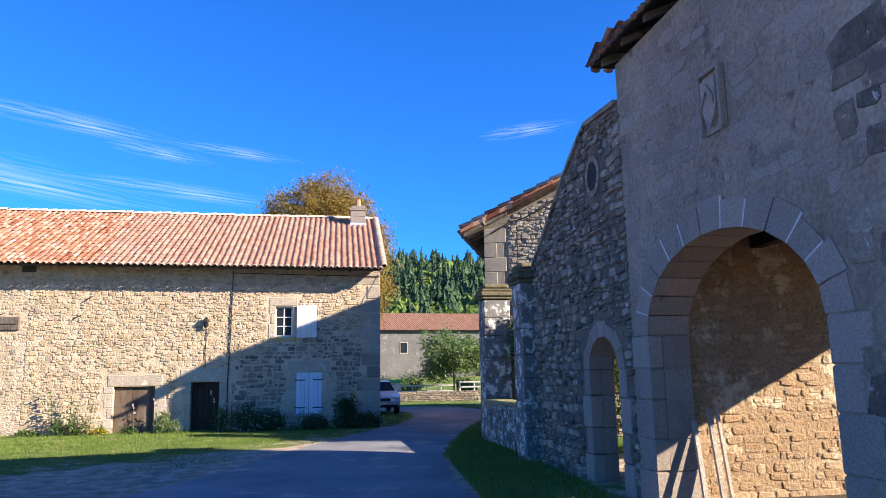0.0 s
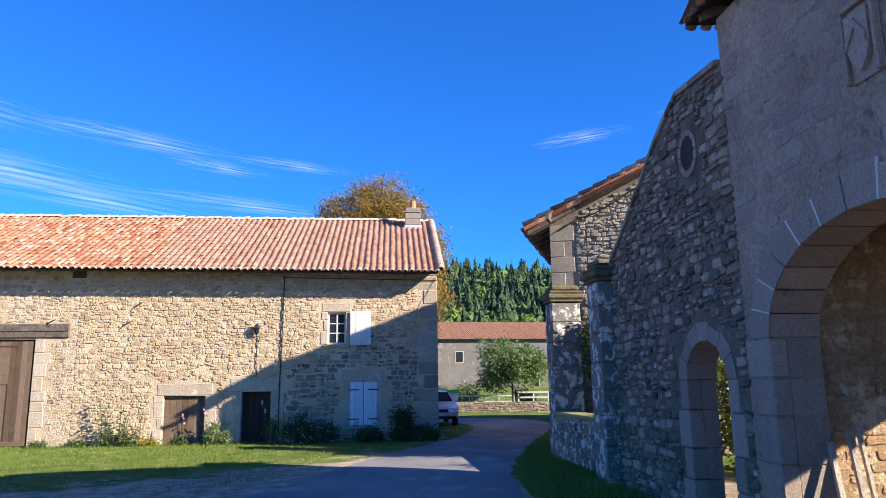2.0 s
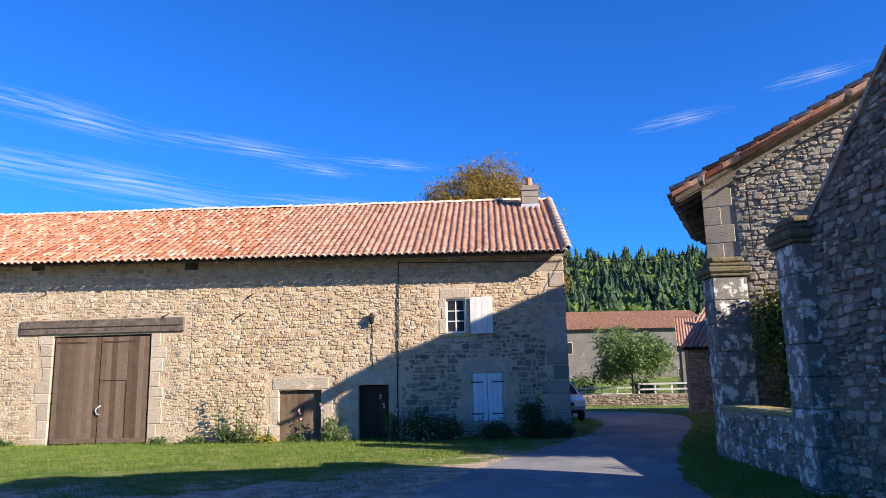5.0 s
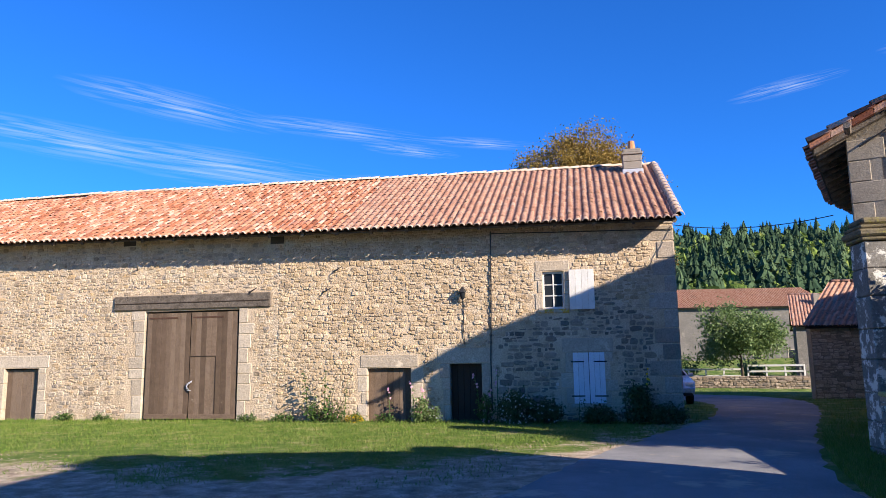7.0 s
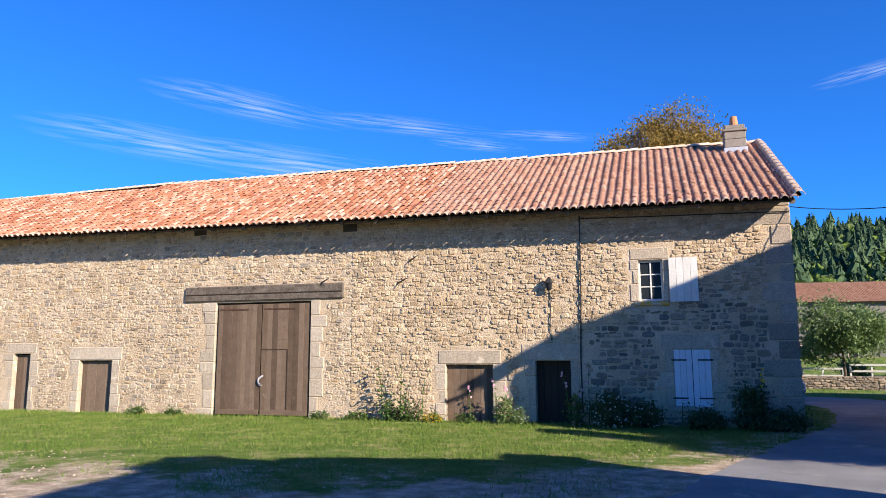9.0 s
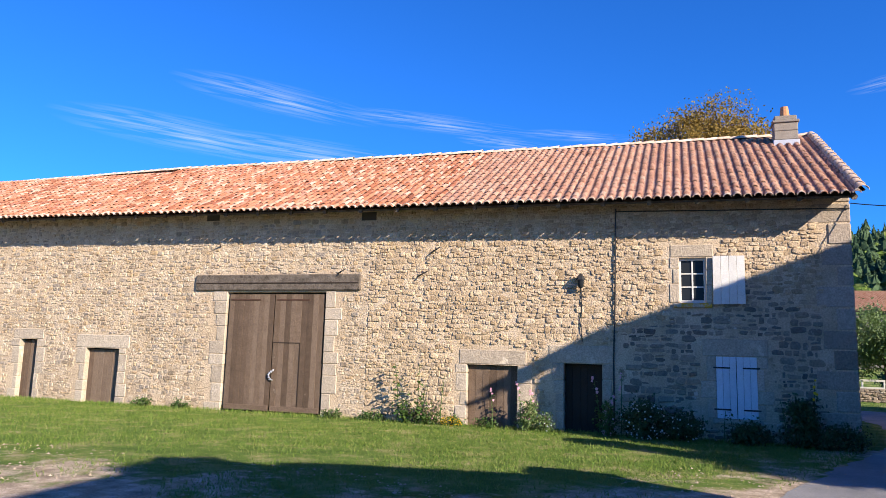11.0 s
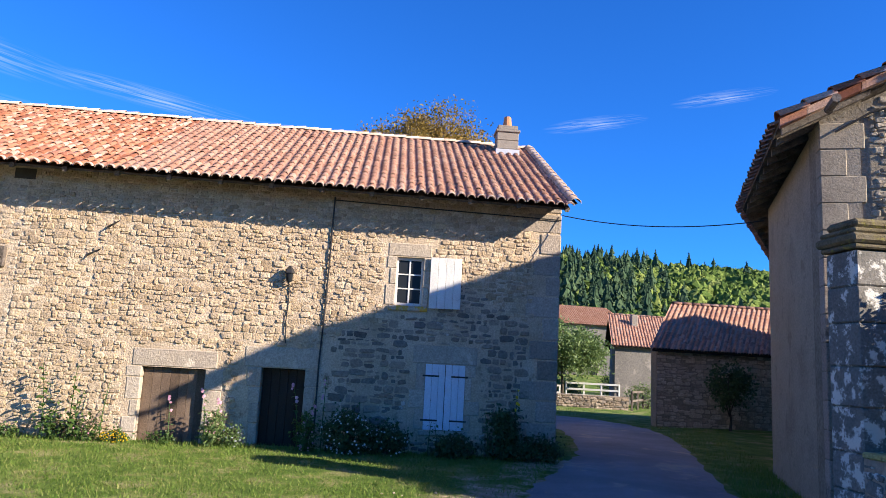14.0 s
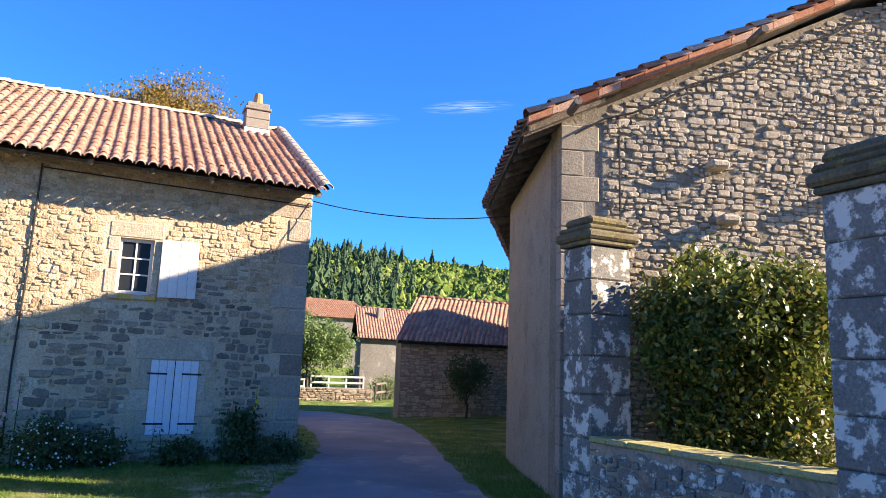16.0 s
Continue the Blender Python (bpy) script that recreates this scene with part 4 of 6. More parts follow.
for p, q, n in ((T0, T1, 10), (T1, T2, 18)):
    for i in range(n):
        b = Build()
        c = p.lerp(q, (i + 0.15) / n) + Vector((0, 0, -0.055))
        v = UG * 1.3 + Vector((0, 0, 1.3 * 0.478))
        d = (q - p).normalized() * 0.09
        b.prism([c + v * 0.04, c + v, c + v + Vector((0, 0, -0.12)), c + v * 0.04 + Vector((0, 0, -0.12))], d)
        part("rafter", b, M_BEAM, tithe, fix=True)
b = Build()
for c in (0.05, 3.1):
    p = T0 + UG * (c + 0.62) + Vector((0, 0, (c + 0.62) * 0.478 - 0.17)) - SW.u * -0.12
    b.tube([p, p - SW.u * 0.5 * -1], 0.065, 8)
part("purlin_end", b, M_BEAM, tithe)
tiled_roof("roof_tiles", T1, T0 - T1, RUP, 0.24, M_TILE_OLD, tithe, 41, 120, lambda p: True)
tiled_roof("roof_tiles_rear", T2, T1 - T2, RUP, 0.24, M_TILE_OLD, tithe, 42)
# verge tiles capping the gable edge
vs, fs = tile_shape(0.46, 0.17, 0.14)
t = Build()
t.add(vs, fs)
verge_mesh = mesh_of("verge_tile", t, M_TILE, True)
n = 18
vdir = RUP.normalized()
side = (T0 - T1).normalized()
nrm = vdir.cross(side).normalized()
if nrm.z < 0:
    nrm = -nrm
mb = Matrix((vdir.cross(nrm), vdir, nrm)).transposed().to_4x4()
for i in range(n):
    m = Matrix.Translation(T0 + RUP * (i / n) + nrm * 0.03 + side * 0.06) @ mb @ Matrix.Rotation(-0.07, 4, "X")
    ob = new("verge_tile", verge_mesh)
    ob.parent = tithe
    ob.matrix_basis = m
for i in range(n):
    b = Build()
    p, q = T0 + RUP * ((i + 0.01) / n), T0 + RUP * ((i + 0.99) / n)
    up, dn = Vector((0, 0, 0.02)), Vector((0, 0, -0.1))
    b.prism([p + up, q + up, q + dn, p + dn], side * 0.13)
    part("verge_slab", b, M_TILE, tithe, "red clay slab under the verge tiles", fix=True)
# corner quoins of dressed stone
k, z = 0, 0.0
while z < 5.5:
    h = 0.42
    b = Build()
    L = 0.62 if k % 2 else 0.36
    GB.box(b, -0.012, L, z + 0.006, z + h - 0.006, -0.2, 0.03, 0.012)
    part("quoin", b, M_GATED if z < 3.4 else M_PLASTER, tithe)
    z += h
    k += 1


# ---- sheds and far house ----
def house(name, label, front_l, front_r, depth, base, eave, ridge, over, roof_mat, wall_mat, seed, skew=(0.0, 0.0), pitch=0.22):
    """A low building: front wall from left to right, a tiled slope over it, a rear slope, two ends."""
    t = thing(name, label, "house")
    fr = Frame(front_l, front_r)
    bk = -fr.w
    half = depth / 2
    b = Build()
    wall(b, fr, 0, fr.len, base, lambda u: eave + 0.1, 0.5)
    part("wall_front", b, wall_mat, t)
    b = Build()
    for u in (0, fr.len - 0.5):
        k = skew[0] / half
        p = [fr.at(u + k * 0.5, base, -0.5), fr.at(u + k * depth, base, -depth), fr.at(u + k * depth, eave, -depth), fr.at(u + k * half, ridge - 0.2, -half), fr.at(u + k * 0.5, eave + 0.15, -0.5)]
        b.prism(p, fr.u * 0.5)
    fr.box(b, 0.5 + 2 * skew[0], fr.len - 0.5 + 2 * skew[0], base, eave, -depth, -depth + 0.4)
    part("wall_side", b, wall_mat, t, fix=True)
    sk = fr.u * skew[0]
    a, c = fr.at(-over, eave, over), fr.at(fr.len + over, eave, over)
    up = bk * (half + over) + Vector((0, 0, ridge - eave)) + sk
    b = Build()
    dn = Vector((0, 0, -0.06))
    b.prism([a + dn, c + dn, c + up + dn, a + up + dn], (0, 0, -0.06))
    e = Vector((0, 0, eave - ridge)) + bk * (half + over) + sk
    b.prism([a + up + dn, c + up + dn, c + up + e + dn, a + up + e + dn], (0, 0, -0.06))
    part("roof_deck", b, M_DARKWOOD, t, fix=True)
    tiled_roof("roof_tiles", a, c - a, up, pitch, roof_mat, t, seed)
    b = Build()
    n = int((c - a).length / 0.4)
    vs, fs = tile_shape(0.44, 0.13, 0.11)
    m0 = Matrix((fr.w * -1, fr.u, (0, 0, 1))).transposed().to_4x4()
    for i in range(n):
        m = Matrix.Translation(a + up + (c - a) * (i / n) + Vector((0, 0, 0.03))) @ m0
        b.add([m @ Vector(q) for q in vs], fs)
    part("ridge_tiles", b, roof_mat, t, smooth=True)
    return t, fr


shed, SH = house("stone_shed", "low stone shed with sagging clay-tile roof beside the lane", (6.45, 11.0), (16.5, 11.4), 6.0, -0.5, 2.88, 4.9, 0.3, M_TILE_OLD, M_GABLEM, 51, skew=(2.3, 0))
# Outbuilding and farmhouse fronts get their shade from the darkened wall colour.
shed2, SH2 = house("plastered_outbuilding", "small plastered outbuilding with clay-tile roof", (11.3, 31.0), (20, 32.0), 8.0, -0.5, 3.65, 6.0, 0.35, M_TILE_OLD, M_FARWALL, 52, skew=(1.6, 0))
farhouse, FH = house("farmhouse", "long grey farmhouse with red tile roof beyond the lane", (3.0, 66), (25.0, 69.0), 9.0, -0.5, 7.3, 9.75, 0.5, M_TILE_FAR, M_FARWALL, 53, skew=(-1.2, 0), pitch=0.3)


# ---- woods on the hill ----
def far_woods():
    """Fir and broadleaf trees on the hillside: ragged tiered or lobed bodies with small sprays breaking their outline."""
    rng = np.random.default_rng(21)
    body = {"fir": Build(), "leaf": Build()}
    sprays = {"fir": [], "leaf": []}
    for _ in range(4600):
        y = rng.uniform(92, 330)
        x = rng.uniform(-0.12, 0.95) * (y + 22) - 10
        z = ground_z(x, y)
        d = y + 22
        fir_zone = 0.56 * smooth01((y - 125) / 50) * (1 - smooth01((x / d - 0.3) / 0.12)) + 0.015
        if rng.random() < fir_zone:
            kind = "fir"
            h, r = rng.uniform(7, 15), rng.uniform(2.1, 3.8)
            rings = [(0.08, 0.9), (0.1, 1.0), (0.3, 0.62), (0.34, 0.82), (0.52, 0.42), (0.56, 0.6), (0.74, 0.22), (0.77, 0.36), (0.9, 0.1)]
            k = 8
            ring = [[(x + r * q * rng.uniform(0.5, 1.2) * math.cos(a), y + r * q * rng.uniform(0.5, 1.2) * math.sin(a), z + h * (t + rng.uniform(-0.06, 0.04))) for a in np.arange(k) * 2 * math.pi / k + rng.uniform(0, 1)] for t, q in rings]
            vs = [p for g in ring for p in g] + [(x, y, z + h)]
            fs = [(g * k + m, g * k + (m + 1) % k, (g + 1) * k + (m + 1) % k, (g + 1) * k + m) for g in range(len(rings) - 1) for m in range(k)]
            fs += [((len(rings) - 1) * k + m, (len(rings) - 1) * k + (m + 1) % k, len(vs) - 1) for m in range(k)]
            n = 70
            t = rng.random(n) ** 0.8
            a = rng.uniform(0, 2 * math.pi, n)
            q = r * (1.02 - t) * rng.uniform(0.75, 1.1, n)
            c = np.stack([x + q * np.cos(a), y + q * np.sin(a), z + h * (0.08 + 0.92 * t)], 1)
            out = np.stack([np.cos(a), np.sin(a), np.full(n, -0.4)], 1)
            sprays[kind].append((c, out, rng.uniform(0.45, 0.95, n) * (1.15 - 0.6 * t)))
        else:
            kind = "leaf"
            h, r = rng.uniform(5, 10), rng.uniform(2.2, 4.4)
            k, lv = 10, 6
            ph = rng.uniform(0, 6, 3)
            vs = []
            for e in range(lv + 1):
                th = math.pi * e / lv
                for m in range(k):
                    a = 2 * math.pi * m / k + 0.3 * (e % 2)
                    f = 0.8 + 0.22 * math.sin(3 * a + ph[0]) * math.sin(2 * th + ph[1]) + rng.uniform(-0.16, 0.16)
                    vs.append((x + r * f * math.sin(th) * math.cos(a), y + r * f * math.sin(th) * math.sin(a), z + h * (0.55 + 0.43 * f * math.cos(th))))
            fs = [(e * k + m, (e + 1) * k + m, (e + 1) * k + (m + 1) % k, e * k + (m + 1) % k) for e in range(lv) for m in range(k)]
            n = 75
            v = rng.normal(0, 1, (n, 3))
            v[:, 2] = np.abs(v[:, 2]) - 0.4
            v /= np.linalg.norm(v, axis=1)[:, None]
            lobe = 1 + 0.25 * np.sin(v[:, 0] * 4 + x) * np.cos(v[:, 1] * 4 + y)
            c = np.array((x, y, z + h * 0.55)) + v * np.array((r, r, h * 0.43)) * (rng.uniform(0.78, 0.98, n) * lobe)[:, None]
            sprays[kind].append((c, v + rng.normal(0, 0.4, (n, 3)), rng.uniform(0.3, 0.65, n)))
        body[kind].add(vs, fs)
    for kind, name, material, label in (("fir", "fir_wood", M_CONIFER, "dark fir wood covering the hillside"), ("leaf", "broadleaf_wood", M_DECID, "green broadleaf wood covering the hillside")):
        c = np.concatenate([q[0] for q in sprays[kind]])
        o = np.concatenate([q[1] for q in sprays[kind]])
        s = np.concatenate([q[2] for q in sprays[kind]])[:, None]
        o = o / np.linalg.norm(o, axis=1)[:, None]
        e = np.cross(o, rng.normal(0, 1, o.shape))
        e /= np.linalg.norm(e, axis=1)[:, None] + 1e-9
        g = np.cross(o, e)
        if kind == "fir":
            v = np.stack([c - o * s * 0.6, c + e * s * 0.4, c + o * s * 0.8, c - e * s * 0.4], 1)
        else:
            v = np.stack([c - e * s * 0.6, c - g * s * 0.5 + o * s * 0.1, c + e * s * 0.6, c + g * s * 0.5 + o * s * 0.1], 1)
        b = body[kind]
        n0 = len(b.v)
        b.v += v.reshape(-1, 3).tolist()
        b.f += (np.arange(len(v) * 4).reshape(-1, 4) + n0).tolist()
        tagged(part(name, b, material), label, "wood", kind="stuff")


far_woods()

# ---- trees and shrubs ----
tree("autumn_tree", "tall golden autumn tree behind the barn", (-2.4, 15.5, -0.2), 12.5, 0.3, (-2.4, 15.5, 7.75), (4.0, 3.4, 5.3), 1500, 130, 0.3, 0.125, M_LEAF_GOLD, 61, twigs=160)
tree("orchard_tree", "round pale-green orchard tree behind the low wall", (7.4, 29.5, -0.25), 4.6, 0.12, (7.4, 29.5, 2.8), (2.7, 2.4, 2.2), 330, 46, 0.26, 0.19, M_LEAF_APPLE, 62, lobes=9)
tree("laurel", "dense sunlit evergreen laurel behind the parapet", (4.5, -7.2, 0), 2.7, 0.08, (4.62, -7.2, 1.98), (1.95, 1.1, 1.85), 1200, 62, 0.15, 0.098, M_LEAF_BUSH, 63, lobes=34)
tree("sapling", "small dark tree against the shed wall", (8.9, 10.2, -0.05), 2.2, 0.06, (8.9, 10.25, 1.75), (0.75, 0.6, 0.95), 70, 40, 0.15, 0.12, M_DARKLEAF, 64, lobes=5)


# ---- grass ----
def grass():
    rng = np.random.default_rng(71)
    b = Build()
    n = 330000
    x = rng.uniform(-30, 6.5, n)
    y = np.where(rng.random(n) < 0.85, -11 * rng.random(n) ** 1.15, rng.uniform(0, 25, n))
    k = n // 6
    x[:k], y[:k] = rng.uniform(0.6, 2.6, k), rng.uniform(-17, -1, k)
    x[k:k + 9000], y[k:k + 9000] = rng.uniform(2.5, 9, 9000), rng.uniform(-3, 11, 9000)
    keep = []
    for i in range(n):
        px, py = x[i], y[i]
        inside = False
        for a, c in zip(LANE, LANE[1:]):
            if a[0] <= py < c[0]:
                t = (py - a[0]) / (c[0] - a[0])
                lo, hi = a[1] + (c[1] - a[1]) * t, a[2] + (c[2] - a[2]) * t
                inside = lo - 0.1 < px < hi + 0.1
                break
        if inside or (px < 0.1 and py > -0.05) or (px > 2.5 and py < -5.4) or (py > -5.4 and px > 2.75 + (py + 5.4) * 0.37):
            continue
        if noise.noise((px * 0.5, py * 0.5, 0)) * 0.8 - max(0, -py - 5.6) * (0.13 if px < 0 else 0.0) + 0.38 - (max(0.0, 1 - max(0.0, 0.117 + 0.354 * py - px) / 2.0) * 0.5 if px < 0 and py < -2.5 else 0.0) < rng.random() * 0.9 - 0.3:
            continue
        keep.append((px, py))
    for px, py in keep:
        h = rng.uniform(0.02, 0.065) * (1.9 if py > -0.5 or px > 0.5 else 1.0)
        a = rng.uniform(0, 6.28)
        w = rng.uniform(0.004, 0.010)
        lx, ly = rng.normal(0, 0.03, 2)
        z = ground_z(px, py)
        o = len(b.v)
        b.v += [(px - w * math.cos(a), py - w * math.sin(a), z), (px + w * math.cos(a), py + w * math.sin(a), z), (px + lx, py + ly, z + h)]
        b.f.append((o, o + 1, o + 2))
    tagged(part("grass", b, M_GRASSB), "short green grass before the barn", "grass", kind="stuff")


LANE = [(-40, -8.5, 1.2), (-22, -6.8, 0.7), (-15, -5.2, 0.5), (-10.5, -3.6, 0.7), (-7, -2.5, 1.3), (-4, -1.3, 2.1), (-1.2, -0.2, 2.9), (1.2, 0.8, 3.7), (4.5, 1.6, 4.6), (8, 1.9, 5.3), (11.5, 1.4, 5.45), (14.4, -1, 5.0), (16, -6, 4.0), (19.5, -14, -2), (21, -40, -14)]
grass()


def gravel():
    """Loose stones on the worn earth before the barn."""
    rng = np.random.default_rng(77)
    b = Build()
    for _ in range(7000):
        px, py = rng.uniform(-18, -0.5), rng.uniform(-12.5, -3.6)
        d = 0.117 + 0.354 * py - px
        if py > -7.6 and d > 2.2:
            continue
        if d < -0.3 or noise.noise((px * 0.7, py * 0.7, 4)) + (0.25 if d < 1.5 else 0) < max(0, py + 6.0) * 0.2 - 0.05:
            continue
        r = 0.008 + 0.026 * rng.random() ** 3
        z = ground_z(px, py) + r * 0.2
        q, f = rng.uniform(0.7, 1.3, 6), rng.uniform(0, 1.5)
        ca, sa = math.cos(f) * r, math.sin(f) * r
        o = len(b.v)
        b.v += [(px + ca * q[0], py + sa * q[0], z), (px - sa * q[1], py + ca * q[1], z), (px - ca * q[2], py - sa * q[2], z), (px + sa * q[3], py - ca * q[3], z), (px + ca * 0.2, py + sa * 0.2, z + r * 0.7 * q[4])]
        b.f += [(o, o + 1, o + 4), (o + 1, o + 2, o + 4), (o + 2, o + 3, o + 4), (o + 3, o, o + 4)]
    tagged(part("gravel", b, M_EARTHSTONE), "loose pale gravel on worn earth", "gravel", kind="stuff")


gravel()


# ---- barn facade: doors, windows, fittings ----
def P(name, b, material, parent, label="", smooth=False, fix=False):
    """A part given in world coordinates."""
    o = Vector((0, 0, 0))
    q = parent
    while q is not None:
        o += q.location
        q = q.parent
    b.v = [(p[0] - o.x, p[1] - o.y, p[2] - o.z) for p in b.v]
    return part(name, b, material, parent, label, smooth, fix)


def plank_door(name, label, x0, x1, z0, z1, y, material, n, seed, group="", ledges=True):
    """A ledged door of upright boards, set back in its opening."""
    rng = np.random.default_rng(seed)
    t = thing(name, label, "door", group, at=((x0 + x1) / 2, y, z0))
    w = (x1 - x0) / n
    for i in range(n):
        b = Build()
        j = rng.uniform(-0.004, 0.004)
        b.box(x0 + i * w + 0.003, x0 + (i + 1) * w - 0.003, y + j, y + 0.035 + j, z0 + rng.uniform(0, 0.03), z1, 0.004)
        P("board", b, material, t)
    if ledges:
        for z in (z0 + 0.25, z1 - 0.3):
            b = Build()
            b.box(x0 + 0.03, x1 - 0.03, y + 0.036, y + 0.07, z - 0.06, z + 0.06, 0.006)
            P("ledge", b, material, t)
    return t


# main barn doors
bd1 = plank_door("barn_door", "tall weathered brown plank barn door leaf, closed", -16.02, -14.53, 0.04, 3.30, 0.035, M_OLDWOOD, 9, 1, "barn doors")
bd2 = plank_door("barn_door", "tall weathered brown plank barn door leaf with a wicket cut in it", -14.50, -12.94, 0.04, 3.30, 0.02, M_OLDWOOD, 9, 2, "barn doors")
for t, x0, x1, y in ((bd1, -16.02, -14.53, 0.035), (bd2, -14.50, -12.94, 0.02)):
    b = Build()
    b.box(x0 + 0.05, x1 - 0.45, y - 0.012, y - 0.002, 3.12, 3.17, 0.003)
    P("strap_hinge", b, M_RUST, t, "rusty strap hinge")
    b = Build()
    b.box(x0 + 0.02, x1 - 0.02, y - 0.03, y - 0.004, 0.05, 0.2, 0.01)
    P("kick_board", b, M_OLDWOOD, t)
b = Build()
b.box(-14.50, -13.63, 0.006, 0.014, 1.935, 1.955, 0.002)
b.box(-13.645, -13.628, 0.006, 0.014, 0.2, 1.935, 0.002)
P("wicket_edge", b, M_DARKWOOD, bd2)
b = Build()
for k in range(7):
    a = k * 0.7
    b.tube([(-14.5 + 0.09 * math.cos(a), 0.0, 1.2 - 0.04 * k + 0.05 * math.sin(a)), (-14.46 + 0.09 * math.cos(a + 1), -0.03, 1.15 - 0.04 * k)], 0.016, 5)
P("chain", b, M_ZINC, bd2, "steel chain and padlock")
b = Build()
b.box(-17.19, -11.84, -0.07, 0.4, 3.4, 3.86, 0.03)
lintel = tagged(part("door_lintel", b, M_BEAM, barn), "long weathered grey oak lintel beam")
b = Build()
b.box(-17.15, -11.9, -0.085, -0.07, 3.6, 3.63, 0.004)
part("lintel_crack", b, M_DARKWOOD, barn)

plank_door("house_door", "dark stained wooden house door in a sunken threshold", -6.32, -5.42, -0.22, 1.60, 0.22, M_DARKWOOD, 5, 3)
low = plank_door("low_stable_door", "low weathered brown plank stable door", -8.78, -7.49, -0.05, 1.50, 0.14, M_OLDWOOD, 7, 4)
plank_door("stable_door", "brown plank stable door in a stone frame", -21.08, -19.95, -0.05, 1.6, 0.14, M_OLDWOOD, 6, 5, "stable doors")
plank_door("stable_door", "brown plank stable door in a stone frame", -23.79, -23.2, -0.05, 1.82, 0.14, M_OLDWOOD, 4, 6, "stable doors")
# Dark sheets behind the openings, coloured as the unlit inside.
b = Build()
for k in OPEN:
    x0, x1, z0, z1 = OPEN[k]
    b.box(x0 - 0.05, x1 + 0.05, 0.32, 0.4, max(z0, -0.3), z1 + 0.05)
part("opening_backing", b, M_HOLE_SHADE, barn)
b = Build()
b.box(-6.5, -5.25, -0.55, 0.25, -0.3, -0.16, 0.03)
tagged(part("threshold", b, M_DRESSED), "pale stone threshold slab", "doorstep", kind="structure")


def jambs(x0, x1, z0, z1, w, seed, lint=None):
    rng = np.random.default_rng(seed)
    for s, e in ((-1, x0), (1, x1)):
        z = z0
        while z < z1 - 0.02:
            h = min(rng.uniform(0.3, 0.55), z1 - z)
            if z1 - z - h < 0.15:
                h = z1 - z
            d = w * rng.uniform(0.5, 1.25)
            b = Build()
            lo, hi = sorted((e - s * 0.012, e + s * d))
            b.box(lo, hi, -0.008 - 0.014 * rng.random(), 0.3, z + 0.006, z + h - 0.006, 0.016)
            part("jamb_stone", b, M_DRESSED, barn)
            z += h
    if lint:
        b = Build()
        b.box(lint[0], lint[1], -0.016, 0.35, lint[2], lint[3], 0.02)
        part("lintel_stone", b, M_DRESSED, barn)


jambs(-16.1, -12.88, -0.2, 3.4, 0.45, 1)
jambs(-8.8, -7.47, -0.2, 1.53, 0.3, 2, (-9.0, -7.25, 1.53, 1.9))
jambs(-6.34, -5.40, -0.3, 1.63, 0.3, 3, (-6.7, -5.1, 1.63, 2.06))
jambs(-21.1, -19.82, -0.2, 1.65, 0.3, 4, (-21.5, -19.45, 1.65, 2.05))
jambs(-23.81, -23.1, -0.2, 1.87, 0.3, 5, (-24.1, -22.85, 1.87, 2.2))
jambs(-2.87, -1.99, 0.5, 1.89, 0.26, 6, (-3.15, -1.75, 1.89, 2.28))
jambs(-3.63, -3.02, 3.1, 4.18, 0.18, 7, (-3.82, -2.86, 4.18, 4.48))
b = Build()
b.box(-3.75, -2.9, -0.06, 0.3, 2.99, 3.1, 0.015)
part("window_sill", b, M_SILL, barn, "stone sill with orange lichen")
b = Build()
b.box(-2.95, -1.9, -0.05, 0.3, 0.38, 0.49, 0.015)
part("window_sill", b, M_DRESSED, barn)
# quoins of the corner
z, k = -0.2, 0
rng = np.random.default_rng(14)
while z < 5.55:
    h = min(rng.uniform(0.34, 0.5), 5.6 - z)
    b = Build()
    b.box(-rng.uniform(0.55, 0.9) if k % 2 else -rng.uniform(0.3, 0.5), 0.018, -0.01 - 0.016 * rng.random(), 0.45 if k % 2 else 0.75, z + 0.012, z + h - 0.012, 0.022)
    part("quoin", b, M_QUOIN, barn)
    z += h
    k += 1

# upper window
win = thing("window_1", "small white six-pane casement window", "window", kind="structure", at=(-3.325, 0.1, 3.1))
x0, x1, z0, z1, y = -3.63, -3.02, 3.1, 4.17, 0.09
b = Build()
for a in (((x0, x0 + 0.055), (z0, z1)), ((x1 - 0.055, x1), (z0, z1)), ((x0 + 0.055, x1 - 0.055), (z0, z0 + 0.07)), ((x0 + 0.055, x1 - 0.055), (z1 - 0.06, z1))):
    b.box(a[0][0], a[0][1], y, y + 0.06, a[1][0], a[1][1], 0.006)
P("window_frame", b, M_WHITE, win)
b = Build()
xm = (x0 + x1) / 2
b.box(xm - 0.018, xm + 0.018, y + 0.008, y + 0.045, z0 + 0.07, z1 - 0.06, 0.004)
for k in (1, 2):
    zz = z0 + 0.07 + (z1 - z0 - 0.13) * k / 3
    b.box(x0 + 0.055, xm - 0.018, y + 0.01, y + 0.043, zz - 0.015, zz + 0.015, 0.003)
    b.box(xm + 0.018, x1 - 0.055, y + 0.01, y + 0.043, zz - 0.015, zz + 0.015, 0.003)
P("glazing_bars", b, M_WHITE, win)
for i in range(2):
    for k in range(3):
        b = Build()
        xa = x0 + 0.055 if i == 0 else xm + 0.018
        za = z0 + 0.07 + (z1 - z0 - 0.13) * k / 3
        b.box(xa, xa + 0.232, y + 0.03, y + 0.034, za, za + 0.31)
        P("pane", b, M_GLASS, win)


